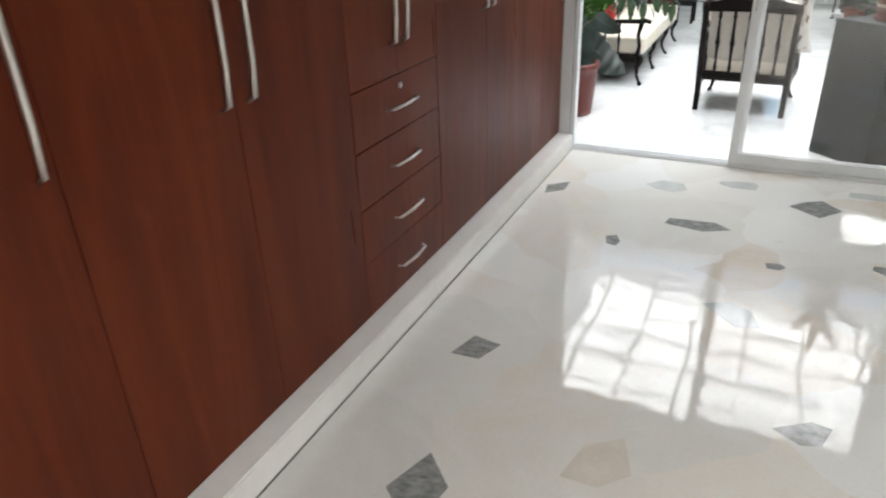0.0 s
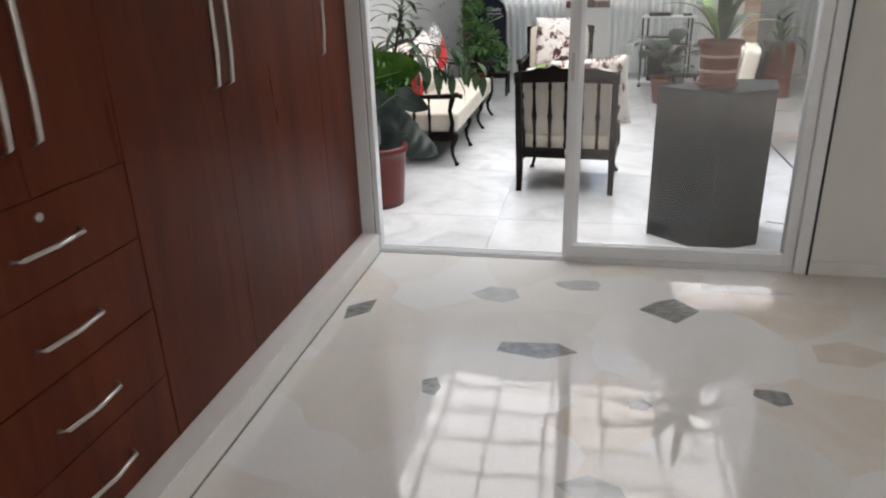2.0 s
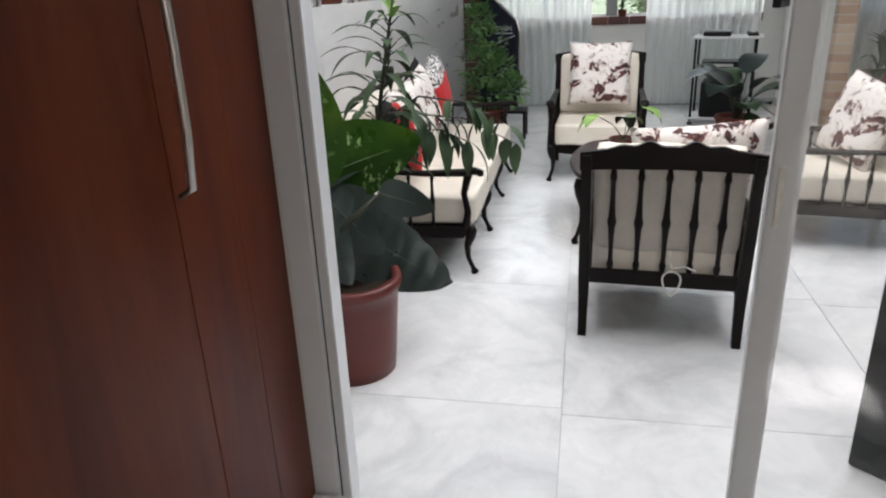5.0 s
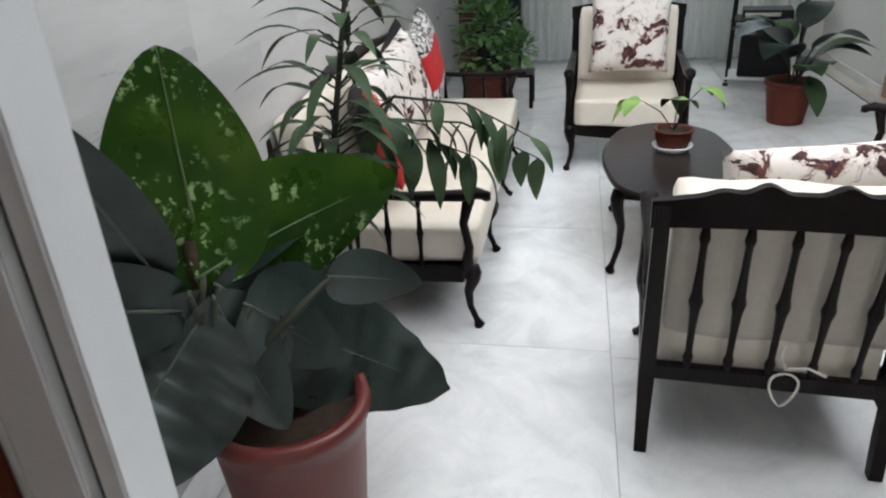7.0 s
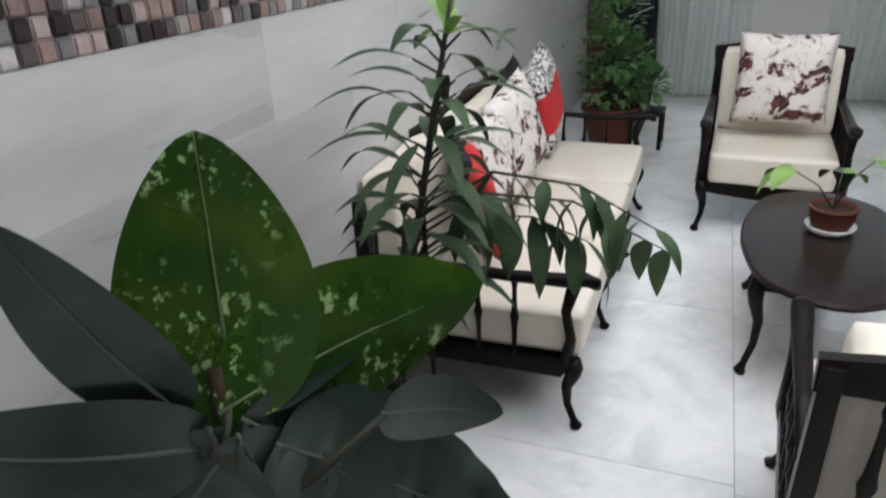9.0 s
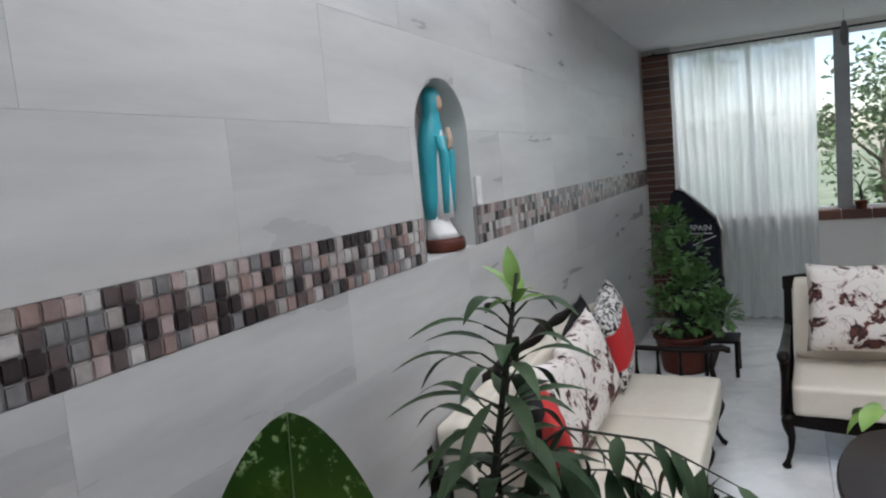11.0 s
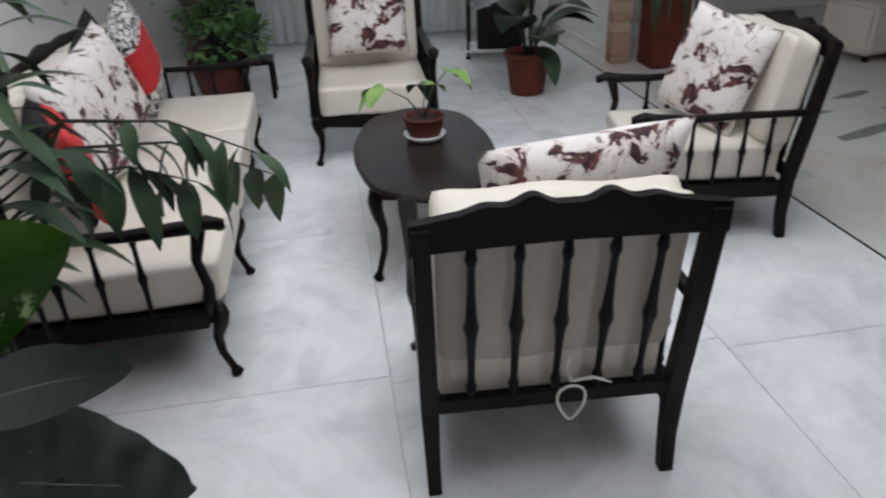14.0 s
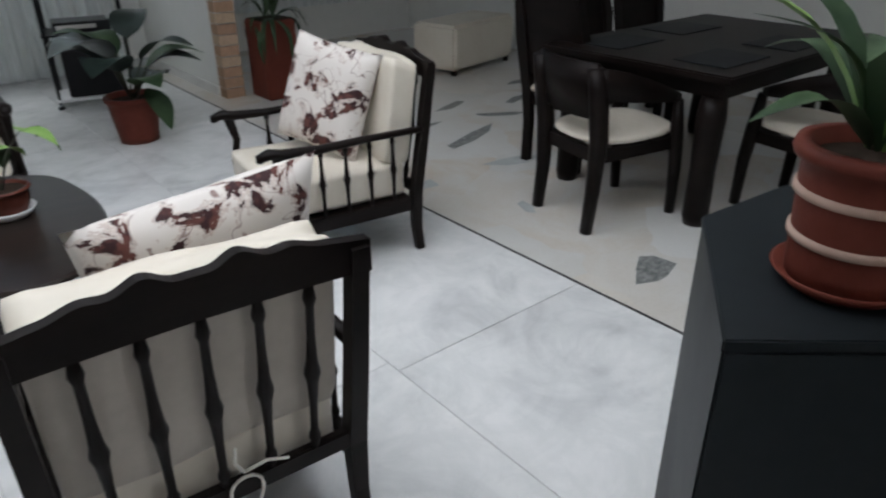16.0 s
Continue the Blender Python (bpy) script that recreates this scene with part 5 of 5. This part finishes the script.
curtain("white sheer curtain hanging beside the brick pier", -0.22, 1.07, 0.03, 2.70, FY - 0.09)
curtain("white sheer curtain hanging to the floor by the partition", 1.70, 2.98, 0.03, 2.70, FY - 0.09)
curtain("white sheer curtain over the dining window", 3.95, 5.65, 0.4, 2.55, FY - 0.09)
rod = thing("curtain_rod", "thin dark curtain rod above the window", "curtain rod", pose(0, 0, 0))
part("rod", tube([(-0.42, FY - 0.09, 2.715), (3.04, FY - 0.09, 2.715)], 0.010, 8), M_BLACKPL, rod)
for x in (-0.36, 1.32, 2.95):
    part("bracket", box(x - 0.01, x + 0.01, FY - 0.09, FY, 2.725, 2.745), M_BLACKPL, rod)
sp = pot("sill_plant", "tiny potted twig plant on the brick window sill", pose(1.42, FY - 0.02, 1.055), 0.055, 0.08, M_SHINYBR, category="potted plant")
rnd = random.Random(9)
for i in range(12):
    a = rnd.uniform(0, 6.28)
    part("leaf", leaf(bmesh.new(), (0, 0, 0.07), (0.13 * math.cos(a), 0.05 * math.sin(a), rnd.uniform(0.14, 0.38)), 0.03, 0.15, 6, 0.2), M_LEAF, sp, "", True)
wc = thing("wind_chime", "slender grey ornament hanging from the ceiling before the window", "hanging ornament", pose(1.27, 10.9, 2.78))
part("cord", tube([(0, 0, 0), (0, 0, -0.10)], 0.003, 6), M_CORD, wc)
part("ornament_body", lathe([(0.001, -0.30), (0.02, -0.28), (0.035, -0.22), (0.028, -0.16), (0.015, -0.10), (0.001, -0.09)], 14), M_GREY, wc, "", True)

# ---- garden behind the window ----
rnd = random.Random(21)
for k, (tx, ty, th, sp_) in enumerate(((1.9, 13.9, 2.9, 0.75), (-0.6, 14.6, 3.2, 1.1), (-1.8, 16.5, 3.6, 1.3), (2.5, 15.2, 2.9, 1.0), (4.6, 17.5, 4.2, 1.5), (0.3, 20.0, 3.6, 1.5), (7.0, 16.5, 3.6, 1.3))):
    tr = thing("garden_tree", "leafy green tree in the garden outside the window", "tree", pose(tx, ty, -0.25), "garden trees")
    part("trunk", tube([(0, 0, 0), (0.06, 0.02, th * 0.3), (0.0, 0.05, th * 0.55), (0.08, 0, th * 0.8)], [0.13, 0.10, 0.08, 0.03], 8), M_BARK, tr, "", True)
    for i in range(4):
        a = 1.6 * i + k
        part("limb", tube([(0, 0.03, th * (0.35 + 0.1 * i)), (sp_ * 0.4 * math.cos(a), sp_ * 0.4 * math.sin(a), th * (0.45 + 0.1 * i)), (sp_ * 0.8 * math.cos(a), sp_ * 0.8 * math.sin(a), th * (0.6 + 0.09 * i))], [0.028, 0.018, 0.008], 6), M_BARK, tr, "", True)
    verts, faces = [], []
    for c in range(14):
        cc = Vector((rnd.uniform(-sp_, sp_), rnd.uniform(-sp_, sp_) * 0.8, th * rnd.uniform(0.25, 1.05)))
        for i in range(150):
            p = cc + Vector((rnd.gauss(0, 0.20), rnd.gauss(0, 0.20), rnd.gauss(0, 0.15)))
            d = Vector((rnd.gauss(0, 1), rnd.gauss(0, 1), rnd.gauss(0, 0.6))).normalized() * 0.055
            s_ = d.cross(Vector((rnd.random(), rnd.random(), rnd.random()))).normalized() * 0.025
            b0 = len(verts)
            verts += [p - d, p + s_, p + d, p - s_]
            faces.append((b0, b0 + 1, b0 + 2, b0 + 3))
    me = bpy.data.meshes.new("crown")
    me.from_pydata(verts, [], faces)
    me.materials.append(M_TREE)
    cr = new("crown", me)
    cr.parent = tr

# ---- pieces of floors and walls ----
def piece_mesh(name, sx, sy, sz, bevel, material):
    bm = box(-sx / 2, sx / 2, -sy / 2, sy / 2, -sz, 0, bevel)
    me = bpy.data.meshes.new(name)
    bm.to_mesh(me)
    bm.free()
    me.materials.append(material)
    return me


def piece(name, me, parent, m):
    ob = new(name, me)
    ob.parent = parent
    ob.matrix_basis = m
    return ob


XS = (-0.22, 0.952, 2.13, 3.078)
PITCH = 1.13
for c in range(-1, 3):
    x0, x1, first = (-0.66, XS[0], 3.88) if c < 0 else (XS[c], XS[c + 1], (3.72, 3.68, 3.62)[c])
    for row in range(8):
        a_, b__ = max(first + row * PITCH, 4.252), min(first + (row + 1) * PITCH, FY)
        if b__ - a_ > 0.01:
            piece("marble_slab", piece_mesh("marble_slab", x1 - x0 - 0.002, b__ - a_ - 0.002, 0.012, 0.0015, M_MARBLE), floor_living, Matrix.Translation(((x0 + x1) / 2, (a_ + b__) / 2, 0)))

rnd = random.Random(31)


def shard(parent, x, y, sx, sy, rz, material):
    bm = bmesh.new()
    k = rnd.choice((4, 5, 5, 6, 7))
    ring = []
    for i in range(k):
        a = 2 * math.pi * i / k + rnd.uniform(-0.3, 0.3)
        q = rnd.uniform(0.72, 1.25)
        ring.append(bm.verts.new((sx / 2 * math.cos(a) * q, sy / 2 * math.sin(a) * q, 0.001)))
    low = [bm.verts.new((v.co.x, v.co.y, -0.004)) for v in ring]
    bm.faces.new(ring)
    for i in range(k):
        bm.faces.new((ring[i], ring[(i + 1) % k], low[(i + 1) % k], low[i]))
    ob = part("marble_shard", bm, material, parent)
    ob.matrix_basis = pose(x, y, 0, 0, 0, rz)


for x, y, sx_, sy_, rz_, m_ in ((0.66, 1.63, 0.20, 0.22, 30, 0), (0.47, 3.40, 0.13, 0.30, -20, 0), (1.11, 3.66, 0.26, 0.20, 0, 1), (1.33, 3.15, 0.30, 0.17, -5, 0), (0.96, 2.80, 0.09, 0.16, 10, 0), (1.93, 3.62, 0.26, 0.22, -10, 0),
                                (2.24, 2.94, 0.16, 0.10, -30, 0), (0.80, 0.83, 0.26, 0.30, 20, 0), (1.75, 2.80, 0.10, 0.08, 0, 0), (2.30, 1.95, 0.3, 0.2, 40, 1), (2.6, 3.3, 0.30, 0.22, 0, 2), (1.6, 2.3, 0.3, 0.16, -40, 1),
                                (1.5, 3.85, 0.3, 0.12, 0, 1), (3.1, 3.6, 0.2, 0.14, 60, 0), (2.7, 2.5, 0.3, 0.2, 20, 1), (1.9, 1.6, 0.2, 0.15, 30, 0), (1.3, 1.2, 0.3, 0.2, 70, 2), (2.3, 3.9, 0.4, 0.12, 0, 1), (1.2, 0.3, 0.2, 0.15, 10, 0), (3.0, 1.6, 0.3, 0.22, 10, 1)):
    shard(floor_hall, x, y, sx_, sy_, rz_, (M_SHARD, M_SHARD_P, M_SHARD_B)[m_])
for x, y, sx_, sy_, rz_, m_ in ((4.08, 7.70, 0.66, 0.12, 24, 0), (4.62, 7.98, 0.46, 0.10, -30, 0), (3.42, 5.75, 0.30, 0.17, 25, 0), (3.97, 7.17, 0.36, 0.13, -20, 1), (3.9, 8.1, 0.5, 0.10, 5, 0), (4.5, 8.4, 0.4, 0.1, 15, 0), (3.5, 8.7, 0.3, 0.14, -20, 1),
                                (5.6, 8.6, 0.6, 0.12, 0, 0), (5.0, 8.2, 0.4, 0.1, 20, 0), (3.4, 5.1, 0.3, 0.2, 0, 1), (3.5, 6.6, 0.2, 0.1, 60, 1), (3.25, 8.1, 0.16, 0.12, 0, 1), (5.6, 7.8, 0.4, 0.14, -10, 0), (3.3, 7.2, 0.2, 0.12, 30, 1)):
    shard(floor_dining, x, y, sx_, sy_, rz_, (M_SHARD, M_SHARD_P, M_SHARD_B)[m_])

# wall tiles: courses under and over the mosaic band
B0, B1 = 1.425, 1.585


def wall_tile(y0, y1, z0, z1):
    spans = [(y0, y1, z0, z1)]
    if y1 > N0 and y0 < N1 and z1 > NZ0 and z0 < 2.2:
        spans = []
        if y0 < N0:
            spans.append((y0, N0, z0, z1))
        if y1 > N1:
            spans.append((N1, y1, z0, z1))
        a, b_ = max(y0, N0), min(y1, N1)
        if z0 < NZ0:
            spans.append((a, b_, z0, NZ0))
        k = 48
        for i in range(k):
            p, q = a + (b_ - a) * i / k, a + (b_ - a) * (i + 1) / k
            zt = niche_top((p + q) / 2)
            if z1 > zt:
                spans.append((p, q, max(z0, zt), z1))
    big = bmesh.new()
    for p, q, u, w in spans:
        if q - p > 0.002 and w - u > 0.002:
            g0 = 0.0003 if p == y0 else 0
            g1 = 0.0003 if q == y1 else 0
            box(-0.012, 0, p + g0, q - g1, u + 0.0003, w - 0.0003, bm=big)
    ob = part("wall_tile", big, M_WALLTILE, wall_west)


courses = [(0.0, 0.247), (0.247, 0.547), (0.547, 0.847), (0.847, 1.147), (1.147, B0), (B1, 1.90), (1.90, 2.227), (2.227, 2.537), (2.537, 2.847), (2.847, 3.15)]
for r, (z0, z1) in enumerate(courses):
    off = (-0.3, 0.18)[r % 2]
    for k in range(-1, 9):
        y0, y1 = max(-0.04, off + k * 0.9), min(7.35, off + (k + 1) * 0.9)
        if y1 - y0 > 0.05:
            wall_tile(y0, y1, z0, z1)
# mosaic band
structure("mosaic_bed", "dark grout bed of the mosaic band", box(-0.0115, -0.003, 0, N0, B0, B1), M_DARKGROUT, WALL_TURN)
structure("mosaic_bed_far", "dark grout bed of the mosaic band", box(-0.0115, -0.003, N1, 7.35, B0, B1), M_DARKGROUT, WALL_TURN)
cell = (B1 - B0) / 4
mos = piece_mesh("mosaic_tile", 0.014, cell - 0.001, cell - 0.001, 0.0045, M_MOSAIC)
verts, faces = [], []
count = 0
for c in range(int(7.35 / cell)):
    for r in range(4):
        y, z = 0.02 + c * cell + cell / 2, B0 + (r + 0.5) * cell
        if N0 - cell / 2 < y < N1 + cell / 2 and z > NZ0:
            continue
        proud = rnd.choice((0.0, 0.001, 0.002))
        if 0.4 < y < N0 and count < 300:
            count += 1
            piece("mosaic_tile", mos, wall_west, Matrix.Translation((-0.004 + proud, y, z + (cell - 0.0015) / 2)))
        else:
            b0 = len(verts)
            h = cell / 2 - 0.0008
            x1 = 0.001 + proud
            verts += [(-0.011, y - h, z - h), (-0.011, y + h, z - h), (-0.011, y + h, z + h), (-0.011, y - h, z + h), (x1, y - h, z - h), (x1, y + h, z - h), (x1, y + h, z + h), (x1, y - h, z + h)]
            faces += [tuple(b0 + i for i in f) for f in ((4, 5, 6, 7), (0, 4, 7, 3), (1, 2, 6, 5), (3, 7, 6, 2), (0, 1, 5, 4))]
me = bpy.data.meshes.new("mosaic_far")
me.from_pydata(verts, [], faces)
me.materials.append(M_MOSAIC_I)
ob = tagged(new("mosaic_tiles_rest", me), kind="stuff")
ob.parent = wall_west

verts, faces = [], []
for c in range(int(1.65 / cell)):
    for r in range(4):
        y, z, h = 9.92 + (c + 0.5) * cell, B0 + (r + 0.5) * cell, cell / 2 - 0.0008
        b0 = len(verts)
        verts += [(3.24, y - h, z - h), (3.24, y + h, z - h), (3.24, y + h, z + h), (3.24, y - h, z + h), (3.232, y - h, z - h), (3.232, y + h, z - h), (3.232, y + h, z + h), (3.232, y - h, z + h)]
        faces += [tuple(b0 + i for i in f) for f in ((4, 7, 6, 5), (0, 3, 7, 4), (1, 5, 6, 2), (3, 2, 6, 7), (0, 4, 5, 1))]
me = bpy.data.meshes.new("mosaic_partition")
me.from_pydata(verts, [], faces)
me.materials.append(M_MOSAIC_I)
ob = tagged(new("mosaic_tiles", me), kind="stuff")
ob.parent = wall_mid

# brick faces
def brick_face(parent, x0, x1, y0, y1, z0, z1, material, h=0.07, ln=0.24):
    """Bricks over a thin pier between the given edges, one row above another."""
    rows = int((z1 - z0) / h)
    for r in range(rows):
        wx = x1 - x0
        k = max(1, round(wx / ln))
        cuts = [x0 + wx * (i + (0.5 if r % 2 and k > 1 else 0)) / k for i in range(k + 1)]
        cuts = sorted({x0, x1, *[c for c in cuts if x0 <= c <= x1]})
        for a_, b__ in zip(cuts, cuts[1:]):
            j = rnd.uniform(0, 0.004)
            ob_ = part("brick", box(a_ + 0.004, b__ - 0.004, y0 + j, y1, z0 + r * h + 0.004, z0 + (r + 1) * h - 0.004, 0.002), material, parent)


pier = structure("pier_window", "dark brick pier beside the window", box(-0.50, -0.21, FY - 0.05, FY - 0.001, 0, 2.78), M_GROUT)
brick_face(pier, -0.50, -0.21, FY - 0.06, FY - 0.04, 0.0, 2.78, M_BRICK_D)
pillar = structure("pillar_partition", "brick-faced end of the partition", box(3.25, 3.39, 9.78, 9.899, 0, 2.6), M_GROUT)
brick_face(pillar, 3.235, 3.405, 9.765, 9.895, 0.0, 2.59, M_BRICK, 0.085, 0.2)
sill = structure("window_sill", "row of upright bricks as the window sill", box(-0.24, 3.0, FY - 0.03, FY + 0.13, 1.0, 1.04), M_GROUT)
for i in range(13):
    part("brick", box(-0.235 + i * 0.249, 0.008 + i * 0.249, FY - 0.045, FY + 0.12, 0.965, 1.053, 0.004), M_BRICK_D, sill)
